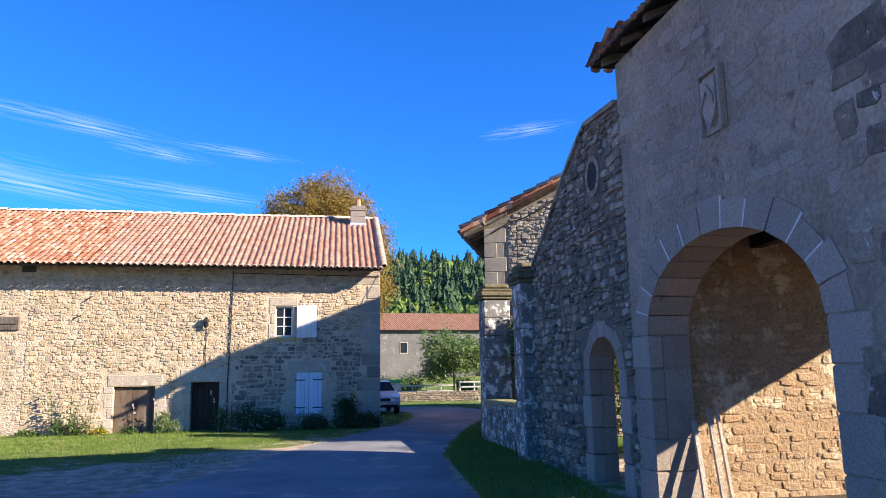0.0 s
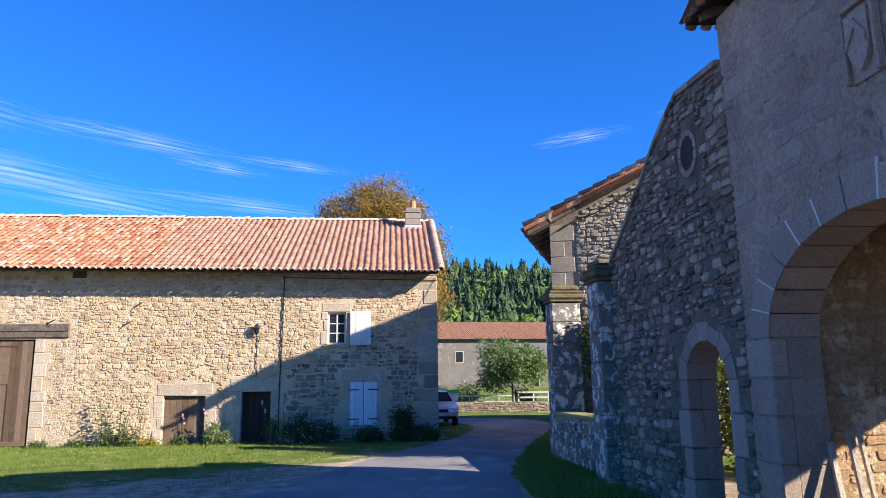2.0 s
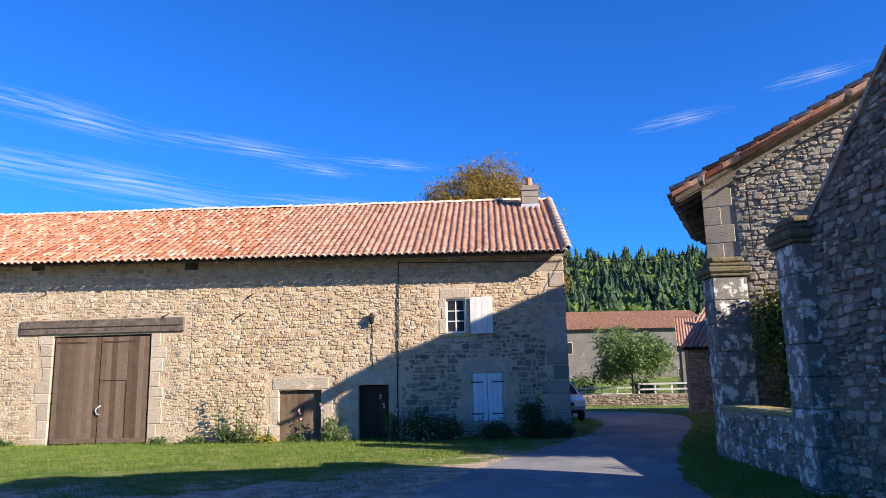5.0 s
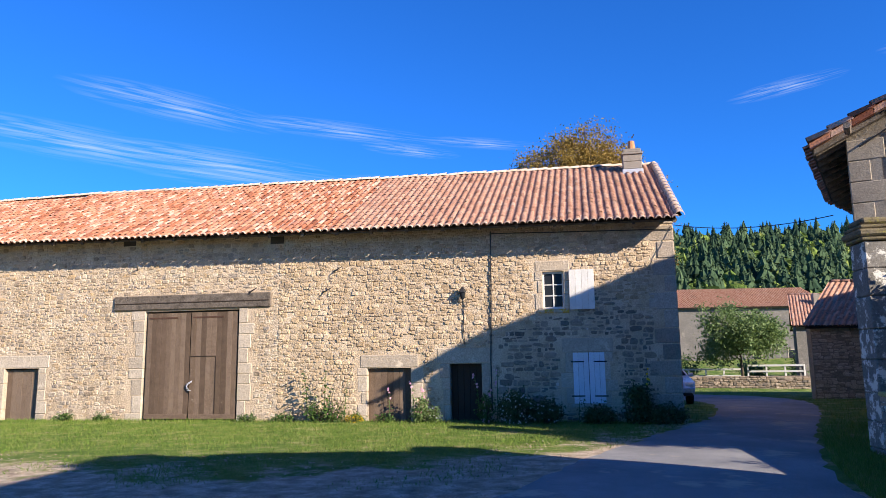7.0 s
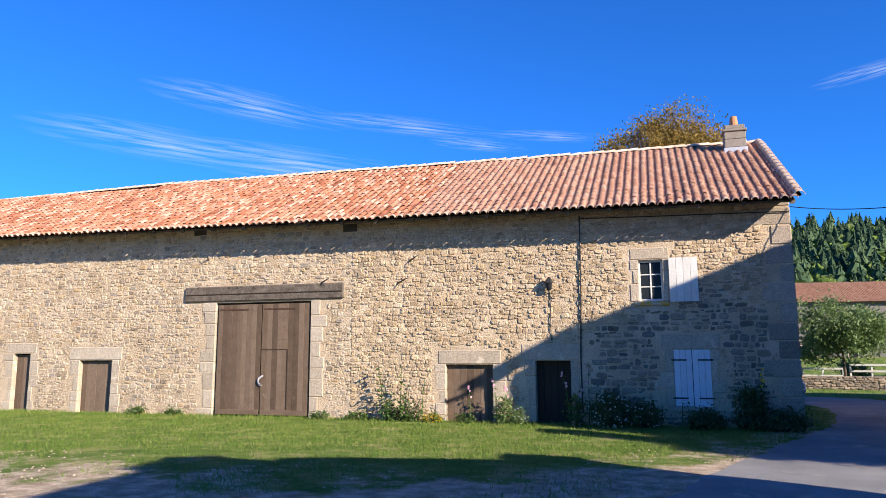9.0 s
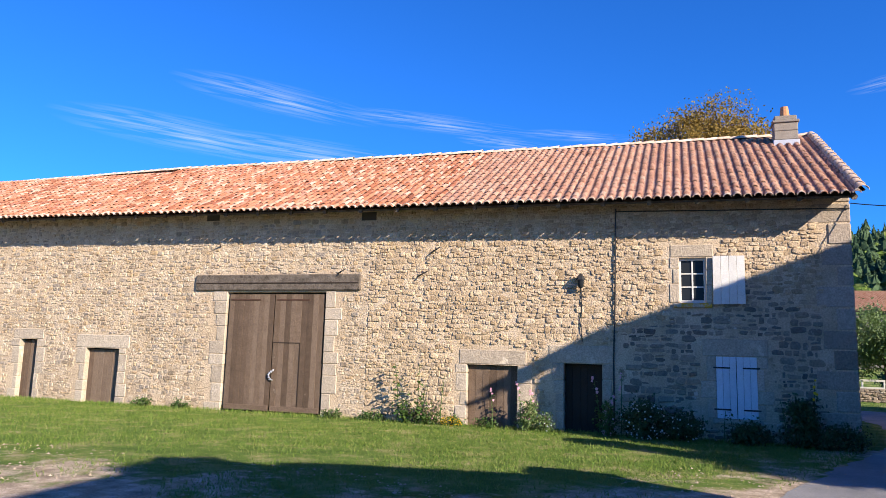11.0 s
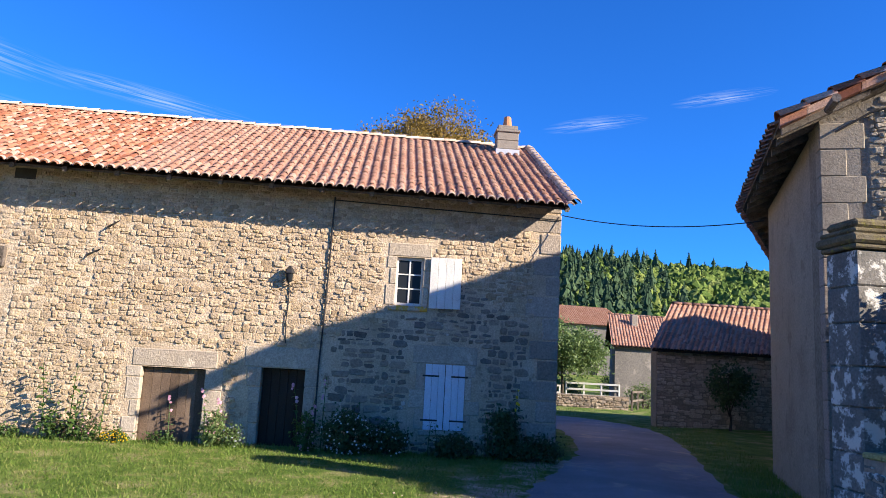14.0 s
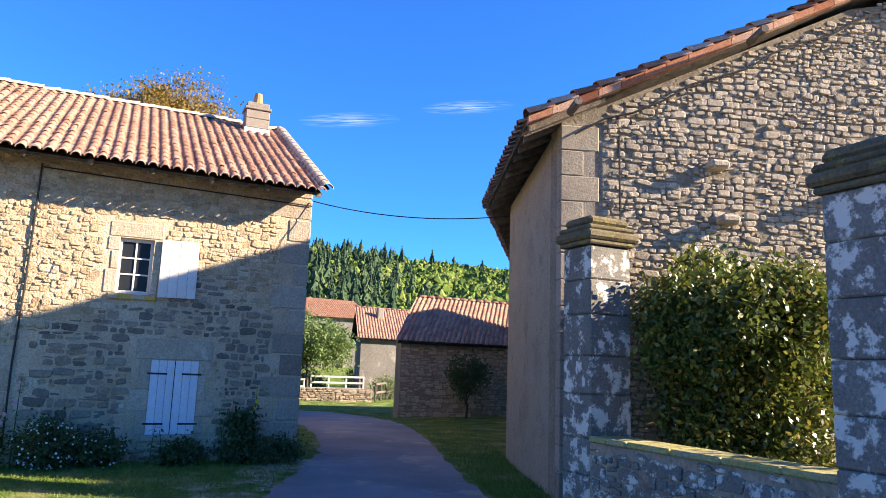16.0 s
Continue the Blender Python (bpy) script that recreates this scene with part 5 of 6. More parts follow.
def shutter(label, x0, x1, z0, z1, y, material, n, group, strap_from):
    t = thing("shutter", label, "shutter", group, at=((x0 + x1) / 2, y, z0))
    w = (x1 - x0) / n
    for i in range(n):
        b = Build()
        b.box(x0 + i * w + 0.0025, x0 + (i + 1) * w - 0.0025, y, y + 0.028, z0 + 0.002 * i, z1, 0.004)
        P("board", b, material, t)
    for z in (z0 + 0.2, z1 - 0.25):
        b = Build()
        if strap_from == "l":
            b.box(x0 - 0.06, x0 + 0.30, y - 0.008, y - 0.001, z - 0.018, z + 0.018, 0.002)
        elif strap_from == "r":
            b.box(x1 - 0.30, x1 + 0.06, y - 0.008, y - 0.001, z - 0.018, z + 0.018, 0.002)
        else:
            b.box(x0 + 0.02, x1 - 0.02, y + 0.029, y + 0.05, z - 0.03, z + 0.03, 0.003)
        P("strap_hinge", b, M_IRON if strap_from else material, t, "black iron strap hinge" if strap_from else "")
    return t


shutter("white painted plank shutter folded open on the wall", -2.88, -2.19, 3.07, 4.19, -0.09, M_WHITE, 4, "", "")
shutter("closed pale blue-grey plank shutter", -2.86, -2.435, 0.5, 1.88, -0.012, M_BLUEW, 3, "ground-floor shutters", "l")
shutter("closed pale blue-grey plank shutter", -2.425, -2.0, 0.5, 1.88, -0.012, M_BLUEW, 3, "ground-floor shutters", "r")

# wall lantern
lamp = thing("wall_lantern", "black iron wall lantern with dark glass sides", "lantern", at=(-5.9, -0.02, 3.5))
b = Build()
b.tube([(-5.9, 0.0, 3.42), (-5.9, -0.12, 3.38), (-5.9, -0.15, 3.45)], 0.014, 6)
P("bracket", b, M_IRON, lamp)
b = Build()
b.add([(-5.9 + r * math.cos(a), -0.15 + r * math.sin(a), z) for z, r in ((3.64, 0.115), (3.72, 0.085), (3.8, 0.02)) for a in [2 * math.pi * k / 6 for k in range(6)]],
      [(i * 6 + j, i * 6 + (j + 1) % 6, (i + 1) * 6 + (j + 1) % 6, (i + 1) * 6 + j) for i in range(2) for j in range(6)] + [(5, 4, 3, 2, 1, 0), (12, 13, 14, 15, 16, 17)])
P("hood", b, M_IRON, lamp)
b = Build()
b.add([(-5.9 + r * math.cos(a), -0.15 + r * math.sin(a), z) for z, r in ((3.44, 0.03), (3.46, 0.055), (3.55, 0.075), (3.65, 0.085)) for a in [2 * math.pi * k / 8 for k in range(8)]],
      [(i * 8 + j, i * 8 + (j + 1) % 8, (i + 1) * 8 + (j + 1) % 8, (i + 1) * 8 + j) for i in range(3) for j in range(8)] + [(7, 6, 5, 4, 3, 2, 1, 0)])
P("globe", b, M_GLASS, lamp, "dark glass lantern body", True)
b = Build()
b.tube([(-5.9, -0.03, 3.42), (-5.89, -0.03, 3.0), (-5.91, -0.03, 2.6), (-5.88, -0.03, 2.15)], 0.012, 5)
P("cable", b, M_IRON, lamp)
b = Build()
b.tube([(-5.07, -0.045, 5.4), (-5.08, -0.045, 4.2), (-5.10, -0.045, 3.0), (-5.14, -0.045, 1.7), (-5.13, -0.045, 0.3)], 0.018, 6)
b.tube([(-5.07, -0.05, 5.33), (-3.0, -0.05, 5.28), (0.0, -0.05, 5.22)], 0.014, 5)
tagged(part("facade_cable", b, M_IRON), "black electric cable clipped to the facade", "cable")
b = Build()
pts = []
for i in range(15):
    t = i / 14
    p = Vector((0.02, -0.06, 5.33)).lerp(Vector((3.15, -2.95, 4.86)), t)
    pts.append((p.x, p.y, p.z - 0.18 * 4 * t * (1 - t)))
b.tube(pts, 0.011, 5)
tagged(part("overhead_cable", b, M_IRON), "black overhead cable hung across the lane", "cable")

# cable and projecting stones on the gable
b = Build()
b.tube([GB.at(0.95, 5.75, 0.07), GB.at(0.95, 5.0, 0.07), GB.at(0.96, 4.2, 0.07)], 0.016, 5)
pts = [GB.at(0.2 + 0.5 * i, 5.78 + (0.2 + 0.5 * i + 0.72) * 0.478 - 0.5 + 0.06 * math.sin(i * 1.9), 0.08) for i in range(13)]
b.tube(pts, 0.018, 5)
tagged(part("gable_cable", b, M_IRON), "black cable running under the gable verge", "cable")
for u, z in ((2.6, 5.35), (2.75, 4.45), (4.6, 4.9)):
    b = Build()
    GB.box(b, u - 0.16, u + 0.16, z - 0.07, z + 0.07, -0.1, 0.26, 0.04)
    part("through_stone", b, M_GABLE, tithe)

# chimney
chim = thing("chimney", "small grey masonry chimney with an orange clay pot", "chimney", at=(-0.66, 4.15, 7.9))
for z, h, o in ((7.75, 0.28, 0), (8.03, 0.26, 0), (8.29, 0.24, 0), (8.53, 0.08, 0.04), (8.61, 0.14, -0.02)):
    b = Build()
    b.box(-0.98 - o, -0.36 + o, 3.9 - o, 4.4 + o, z + 0.003, z + h - 0.003, 0.015)
    P("course", b, M_BRICK, chim)
b = Build()
b.box(-1.01, -0.33, 3.86, 4.44, 7.75, 8.02, 0.01)
P("flashing", b, M_ZINC, chim, "grey zinc flashing")
b = Build()
b.tube([(-0.66, 4.15, 8.74), (-0.66, 4.15, 9.06)], 0.14, 10, 0.1)
P("pot", b, M_POT, chim, "orange clay pot")

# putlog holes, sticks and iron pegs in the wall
# The holes are dark boxes on the solid wall, their shade painted.
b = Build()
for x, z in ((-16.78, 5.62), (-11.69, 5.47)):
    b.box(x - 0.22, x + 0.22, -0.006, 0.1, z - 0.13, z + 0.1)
part("beam_hole", b, M_HOLE_SHADE, barn)
for x, z, dx in ((-9.85, 4.40, 0.35), (-10.2, 3.78, 0.4), (-16.45, 4.7, 0.16), (-12.6, 3.85, 0.4)):
    b = Build()
    b.tube([(x, 0.0, z), (x + dx, -0.28, z + 0.12)], 0.028, 5, 0.012)
    tagged(part("wall_peg", b, M_BEAM), "short dark wooden peg sticking from the wall", "peg", "wall pegs")

# carved shield over the arch
shield = thing("coat_of_arms", "weathered carved stone shield on a framed panel", "carving", at=G.at(11.8, 4.5, 0.02))
b = Build()
G.box(b, 11.58, 12.02, 4.46, 5.22, 0.0, 0.03, 0.01)
P("panel", b, M_GATED, shield)
b = Build()
for r in ((11.58, 11.62, 4.46, 5.22), (11.98, 12.02, 4.46, 5.22), (11.62, 11.98, 5.17, 5.22)):
    G.box(b, *r, 0.03, 0.09, 0.01)
P("frame", b, M_GATED, shield)
b = Build()
b.prism([G.at(u, z, 0.03) for u, z in ((11.65, 5.1), (11.95, 5.1), (11.95, 4.78), (11.89, 4.62), (11.8, 4.52), (11.71, 4.62), (11.65, 4.78))], G.w * 0.06)
P("shield", b, M_GATED, shield, fix=True)
b = Build()
b.prism([G.at(u, z, 0.091) for u, z in ((11.67, 4.76), (11.8, 4.95), (11.93, 4.76), (11.93, 4.85), (11.8, 5.04), (11.67, 4.85))], G.w * 0.025)
P("chevron", b, M_GATED, shield, fix=True)

# old poles leaning inside the arch
for x, w, h, lean in ((3.28, 0.06, 1.1, 0.06), (3.5, 0.07, 1.24, 0.03), (3.62, 0.04, 1.3, 0.02)):
    b = Build()
    b.prism([(x - lean, -16.25, 0), (x - lean + w, -16.25, 0), (x + w, -15.95, h), (x, -15.95, h)], (0, -0.05, 0))
    tagged(part("leaning_board", b, M_DRESSED, fix=True), "pale weathered board leaning on the inner wall", "board", "leaning boards")


# ---- plants along the barn ----
def shrub(name, label, x, y, z0, radii, clumps, per, spread, leaf, leaf_mat, seed, flower=None, nf=0, cat="shrub", stems=8):
    rng = np.random.default_rng(seed)
    t = thing(name, label, cat, at=(x, y, z0))
    b = Build()
    for i in range(stems):
        a = rng.uniform(0, 6.28)
        q = rng.uniform(0.3, 0.9)
        b.tube([(0, 0, -0.05), (radii[0] * q * 0.4 * math.cos(a), radii[1] * q * 0.4 * math.sin(a), radii[2] * 0.8), (radii[0] * q * math.cos(a), radii[1] * q * math.sin(a), radii[2] * rng.uniform(1.2, 2.0))], 0.012, 4, 0.004)
    part("stem", b, M_BARK, t)["kind"] = "stuff"
    c = Build()
    leaves(c, rng, cloud_points(rng, (0, 0, radii[2]), radii, clumps, per, spread), leaf)
    part("foliage", c, leaf_mat, t)
    if flower:
        c = Build()
        d = rng.normal(0, 1, (nf, 3))
        d /= np.linalg.norm(d, axis=1)[:, None]
        d[:, 1] = -abs(d[:, 1])
        for p in d * np.array(radii) * 1.05 + np.array((0, 0, radii[2])):
            s = rng.uniform(0.012, 0.024)
            c.add([p + s * np.array(q) for q in ((1, 0, 0), (0.3, -0.6, 0.9), (-0.8, -0.2, 0.6), (-0.8, -0.1, -0.6), (0.3, -0.5, -0.9))], [(0, 1, 2, 3, 4)])
        part("flowers", c, flower, t)["kind"] = "stuff"
    return t


shrub("flowering_shrub", "rounded dark shrub dotted with small white flowers", -4.42, -0.55, 0, (0.5, 0.4, 0.4), 90, 34, 0.08, 0.07, M_DARKLEAF, 1, M_FLOWER, 70)
shrub("flowering_shrub", "rounded dark shrub dotted with small white flowers", -3.6, -0.5, 0, (0.42, 0.36, 0.3), 70, 34, 0.08, 0.07, M_DARKLEAF, 2, M_FLOWER, 30)
shrub("shrub", "dark leafy shrub under the shuttered window", -2.2, -0.5, 0, (0.42, 0.28, 0.2), 46, 30, 0.1, 0.08, M_DARKLEAF, 3)
shrub("climber", "dark climbing shrub against the shaded wall", -1.2, -0.4, 0, (0.3, 0.22, 0.5), 56, 34, 0.1, 0.09, M_DARKLEAF, 4)
shrub("shrub", "low dark leafy shrub at the barn corner", -0.5, -0.5, 0, (0.5, 0.4, 0.22), 60, 30, 0.08, 0.07, M_DARKLEAF, 5)
shrub("rose_bush", "straggling green rose bush against the sunlit wall", -10.1, -0.3, 0, (0.4, 0.18, 0.22), 22, 18, 0.1, 0.075, M_LEAF_G, 6, None, 0, stems=18)
shrub("rose_bush", "straggling green rose bush against the sunlit wall", -9.65, -0.3, 0, (0.22, 0.18, 0.24), 20, 20, 0.09, 0.08, M_LEAF_G, 7, M_PINK, 8)
shrub("hollyhock", "tall pale-green hollyhock beside the stable door", -7.15, -0.35, 0, (0.24, 0.2, 0.34), 30, 30, 0.07, 0.075, M_LEAF_APPLE, 8, M_PINK, 12, "flower")
shrub("hollyhock", "tall hollyhock with pink flowers beside the house door", -5.25, -0.4, 0, (0.18, 0.16, 0.34), 22, 26, 0.07, 0.08, M_LEAF_G, 9, M_PINK, 14, "flower")
shrub("hollyhock", "low green weeds beside the house door", -6.75, -0.35, 0, (0.2, 0.16, 0.2), 24, 26, 0.06, 0.06, M_LEAF_APPLE, 10, M_FLOWER, 12, "flower")
shrub("yellow_flowers", "clump of low yellow flowers in the grass", -9.05, -0.35, 0, (0.28, 0.16, 0.11), 30, 22, 0.05, 0.06, M_LEAF_G, 11, M_YELLOW, 60, "flower")


def stalk(name, label, x, y, h, n, leaf, leaf_mat, seed, flower=None, lean=0.0, category="flower"):
    """A tall stem with broad paired leaves, smaller towards the tip, and a few flowers along it."""
    rng = np.random.default_rng(seed)
    t = thing(name, label, category, at=(x, y, 0))
    path = [Vector((lean * k * k, 0.02 * math.sin(k * 5 + seed), h * k)) for k in np.linspace(0, 1, 8)]
    b = Build()
    b.tube([path[0] - Vector((0, 0, 0.06))] + path[1:], 0.014, 5, 0.005)
    part("stem", b, leaf_mat, t)
    b = Build()
    for i in range(n):
        k = 0.12 + 0.86 * (i + rng.random() * 0.6) / n
        p = path[0].lerp(path[-1], k)
        p.x = lean * k * k
        a = i * 2.4 + rng.uniform(-0.4, 0.4)
        d = Vector((math.cos(a), 0.6 * math.sin(a), rng.uniform(-0.25, 0.45))).normalized()
        e = d.cross(Vector((0, 0, 1))).normalized()
        L = leaf * (1.15 - 0.6 * k) * rng.uniform(0.7, 1.2)
        dip = Vector((0, 0, -L * 0.35))
        o = len(b.v)
        b.v += [tuple(q) for q in (p, p + d * L * 0.45 + e * L * 0.3, p + d * L + dip, p + d * L * 0.45 - e * L * 0.3, p + d * L * 0.5 + Vector((0, 0, 0.03 * L)))]
        b.f += [(o, o + 1, o + 4), (o + 1, o + 2, o + 4), (o + 2, o + 3, o + 4), (o + 3, o, o + 4)]
    part("foliage", b, leaf_mat, t)
    if flower:
        for i in range(5):
            b = Build()
            p = path[0].lerp(path[-1], rng.uniform(0.7, 1.0)) + Vector((rng.uniform(-0.06, 0.06), -0.05, 0))
            s = rng.uniform(0.022, 0.04)
            b.add([p + Vector((s * math.cos(q), -0.3 * s * (q % 2), s * math.sin(q))) for q in (0.3, 1.4, 2.5, 3.8, 5.0)], [(0, 1, 2, 3, 4)])
            part("flower_head", b, flower, t)
    return t


for k, (x, h, n, leaf, lean) in enumerate(((-10.5, 1.5, 30, 0.24, -0.12), (-9.98, 1.5, 28, 0.22, 0.05), (-9.85, 1.0, 20, 0.18, 0.1), (-10.35, 0.8, 20, 0.2, 0.12), (-9.35, 1.25, 10, 0.14, 0.08))):
    stalk("mallow", "tall leafy mallow stalk against the sunlit wall", x, -0.34, h, n, leaf, M_LEAF_G, 200 + k, None, lean, "plant")
for k, (x, y, h, n, leaf, lean) in enumerate(((-7.3, -0.4, 1.15, 24, 0.16, -0.05), (-7.12, -0.36, 0.95, 20, 0.15, 0.1), (-8.0, -0.38, 0.95, 16, 0.16, -0.04), (-5.42, -0.45, 1.35, 18, 0.17, -0.16), (-5.22, -0.4, 1.05, 18, 0.17, 0.1), (-4.95, -0.3, 1.5, 12, 0.14, 0.02))):
    stalk("hollyhock", "tall hollyhock stalk with pink flowers beside a doorway", x, y, h, n, leaf, M_LEAF_APPLE if k < 3 else M_LEAF_G, 220 + k, M_PINK, lean)
for k, (x, h, lean) in enumerate(((-0.95, 1.45, 0.03), (-1.5, 1.0, -0.1), (-2.75, 0.7, 0.05), (-2.55, 0.62, -0.08))):
    stalk("sunflower", "withered dark sunflower stalk in the shade of the wall", x, -0.4, h, 14, 0.17, M_DARKLEAF, 240 + k, M_YELLOW if k == 0 else None, lean)
for i, x in enumerate((-12.4, -11.3, -8.2, -18.6, -17.2)):
    shrub("weed_tuft", "tuft of green weeds at the wall foot", x, -0.25, 0, (0.35, 0.14, 0.1), 24, 20, 0.05, 0.06, M_LEAF_G, 20 + i, cat="weeds")
shrub("courtyard_bush", "sunlit green bush in the courtyard", 6.0, -10.4, 0, (1.5, 1.3, 1.3), 160, 40, 0.2, 0.13, M_LEAF_BUSH, 31)
shrub("verge_bush", "small green bush beside the far gate", 1.6, 30.5, -0.25, (1.2, 1.0, 1.0), 70, 34, 0.2, 0.12, M_LEAF_APPLE, 32)
shrub("verge_bush", "small green bush beside the low wall", 12.6, 28.5, -0.25, (1.4, 1.0, 0.7), 70, 34, 0.2, 0.12, M_LEAF_APPLE, 33)

for i, (x, y, r) in enumerate(((4.6, 36, 1.3), (9.6, 37, 1.0), (14.5, 40, 1.6), (0.4, 38, 1.5), (17.0, 46, 1.8))):
    shrub("yard_bush", "green garden bush in the farmyard", x, y, -0.2, (r, r * 0.8, r * 0.7), 60, 34, 0.22, 0.16, M_LEAF_APPLE if i % 2 else M_LEAF_G, 40 + i)

# ---- low wall, fences and yard beyond the lane ----
LW = Frame((-6, 26.6), (10.4, 25.6))
lowwall = thing("low_wall", "low dry-stone wall across the lane", "wall", kind="structure")
b = Build()
wall(b, LW, 0, LW.len, -0.6, lambda u: 0.5, 0.45)
part("masonry_core", b, M_STONE_DARK, lowwall)


def fence(label, p, q, n, rails, h, material, base):
    t = thing("rail_fence", label, "fence", "rail fences", at=(p[0], p[1], base))
    a, c = Vector((*p, base)), Vector((*q, base))
    for i in range(n + 1):
        s = a.lerp(c, i / n)
        b = Build()
        b.box(s.x - 0.05, s.x + 0.05, s.y - 0.05, s.y + 0.05, base - 0.3, base + h + 0.06, 0.008)
        P("post", b, material, t)
    for k in range(rails):
        z = base + h * (k + 1) / rails
        b = Build()
        b.prism([a + Vector((0, -0.06, z - base - 0.06)), c + Vector((0, -0.06, z - base - 0.06)), c + Vector((0, -0.06, z - base + 0.06)), a + Vector((0, -0.06, z - base + 0.06))], (0, -0.03, 0))
        P("rail", b, material, t, fix=True)
    return t


fence("white wooden rail fence beyond the low wall", (8.2, 31.5), (11.6, 31.0), 3, 3, 1.15, M_WHITE, -0.1)
fence("white wooden rail fence beyond the low wall", (3.4, 33.0), (8.0, 32.5), 4, 2, 0.9, M_WHITE, -0.1)
fence("grey wooden rail fence beside the low wall", (10.6, 25.6), (13.0, 29.5), 3, 2, 1.0, M_BEAM, -0.2)
hut = thing("trailer", "small white trailer with a green top behind the wall", "trailer", at=(2.6, 31, -0.2))
b = Build()
b.box(1.8, 3.4, 30.4, 31.6, 0.3, 1.1, 0.06)
P("body", b, M_WHITE, hut)
b = Build()
b.box(1.7, 3.5, 30.3, 31.7, 1.1, 1.32, 0.06)
P("cover", b, M_GREENP, hut, "green cover")
for x in (2.0, 3.2):
    b = Build()
    b.tube([(x, 30.35, 0.08), (x, 30.55, 0.08)], 0.3, 12)
    P("wheel", b, M_RUBBER, hut)


# ---- car ----
def car(x, y, z, turn):
    t = thing("parked_car", "silver-blue estate car parked behind the barn corner", "car", at=(x, y, z))
    t.rotation_euler = (0, 0, radians(turn))
    b = Build()
    prof = [(-2.15, 0.35), (-2.2, 0.6), (-2.1, 0.82), (-1.2, 0.98), (-0.55, 1.42), (0.3, 1.5), (1.5, 1.42), (2.05, 0.98), (2.12, 0.5), (2.05, 0.32)]
    ws = [0.80, 0.84, 0.86, 0.87, 0.64, 0.62, 0.6, 0.83, 0.84, 0.8]
    n = len(prof)
    vs = [(w * s, p[0], p[1]) for s in (-1, 1) for p, w in zip(prof, ws)]
    vs += [((0.88) * s, p[0], 0.72 if 0 < i < n - 1 else p[1]) for s in (-1, 1) for i, p in enumerate(prof)]
    fs = [(i, i + 1, n + i + 1, n + i) for i in range(n - 1)] + [(0, n, 2 * n - 1, n - 1)]
    fs += [tuple(range(n))[::-1], tuple(range(n, 2 * n))]
    b.add(vs[: 2 * n], fs)
    part("body", b, M_CAR, t, fix=True)
    b = Build()
    b.add([(-0.76, -1.13, 1.03), (0.76, -1.13, 1.03), (0.6, -0.57, 1.42), (-0.6, -0.57, 1.42)], [(0, 1, 2, 3)])
    b.v = [(p[0], p[1] - 0.012, p[2] + 0.012) for p in b.v]
    part("windscreen", b, M_GLASS, t, "dark windscreen")
    for s in (-1, 1):
        b = Build()
        b.add([(s * 0.845, -0.95, 1.03), (s * 0.835, 1.7, 1.03), (s * 0.63, 1.4, 1.40), (s * 0.66, -0.45, 1.42)], [(0, 1, 2, 3)])
        b.v = [(p[0] + s * 0.02, p[1], p[2]) for p in b.v]
        part("side_window", b, M_GLASS, t)
        b = Build()
        b.obox(pose(s * 0.66, -2.13, 0.74, 0, 0, -s * 14), 0.17, 0.06, 0.07, 0.03)
        part("headlight", b, M_LAMPGLASS, t)
        b = Build()
        b.obox(pose(s * 0.98, -0.85, 1.05), 0.09, 0.05, 0.07, 0.03)
        part("mirror", b, M_CAR, t)
        for yy in (-1.35, 1.35):
            b = Build()
            b.tube([(s * 0.7, yy, 0.31), (s * 0.89, yy, 0.31)], 0.31, 16)
            w = part("wheel", b, M_RUBBER, t)
            b = Build()
            b.tube([(s * 0.88, yy, 0.31), (s * 0.9, yy, 0.31)], 0.2, 12)
            part("rim", b, M_ZINC, w)
    b = Build()
    b.obox(pose(0, -2.17, 0.66), 0.4, 0.03, 0.07, 0.015)
    part("grille", b, M_IRON, t)
    b = Build()
    b.obox(pose(0, -2.2, 0.38), 0.74, 0.05, 0.06, 0.02)
    part("bumper", b, M_RUBBER, t)
    b = Build()
    b.obox(pose(0, -2.235, 0.5), 0.26, 0.008, 0.055, 0.004)
    part("number_plate", b, M_WHITE, t)
    return t


car(0.35, 9.4, ground_z(0, 9) + 0.01, 4)


# ---- windows of the farmhouse ----
def small_window(fr, u, z, w, h, parent):
    b = Build()
    fr.box(b, u - w / 2 - 0.1, u + w / 2 + 0.1, z - 0.1, z + h + 0.1, 0.0, 0.05, 0.01)
    f = part("window", b, M_DRESSED, parent)
    b = Build()
    fr.box(b, u - w / 2, u + w / 2, z, z + h, 0.05, 0.06)
    part("pane", b, M_GLASS, f)


for u, z in ((4, 4.4), (9, 1.2), (14, 1.2), (18, 1.0), (20.3, 4.4)):
    small_window(FH, u, z, 0.9, 1.3, farhouse)
b = Build()
b.box(13.3, 13.75, 33.6, 34.0, 5.0, 5.95, 0.04)
part("chimney", b, M_BRICK, shed2)


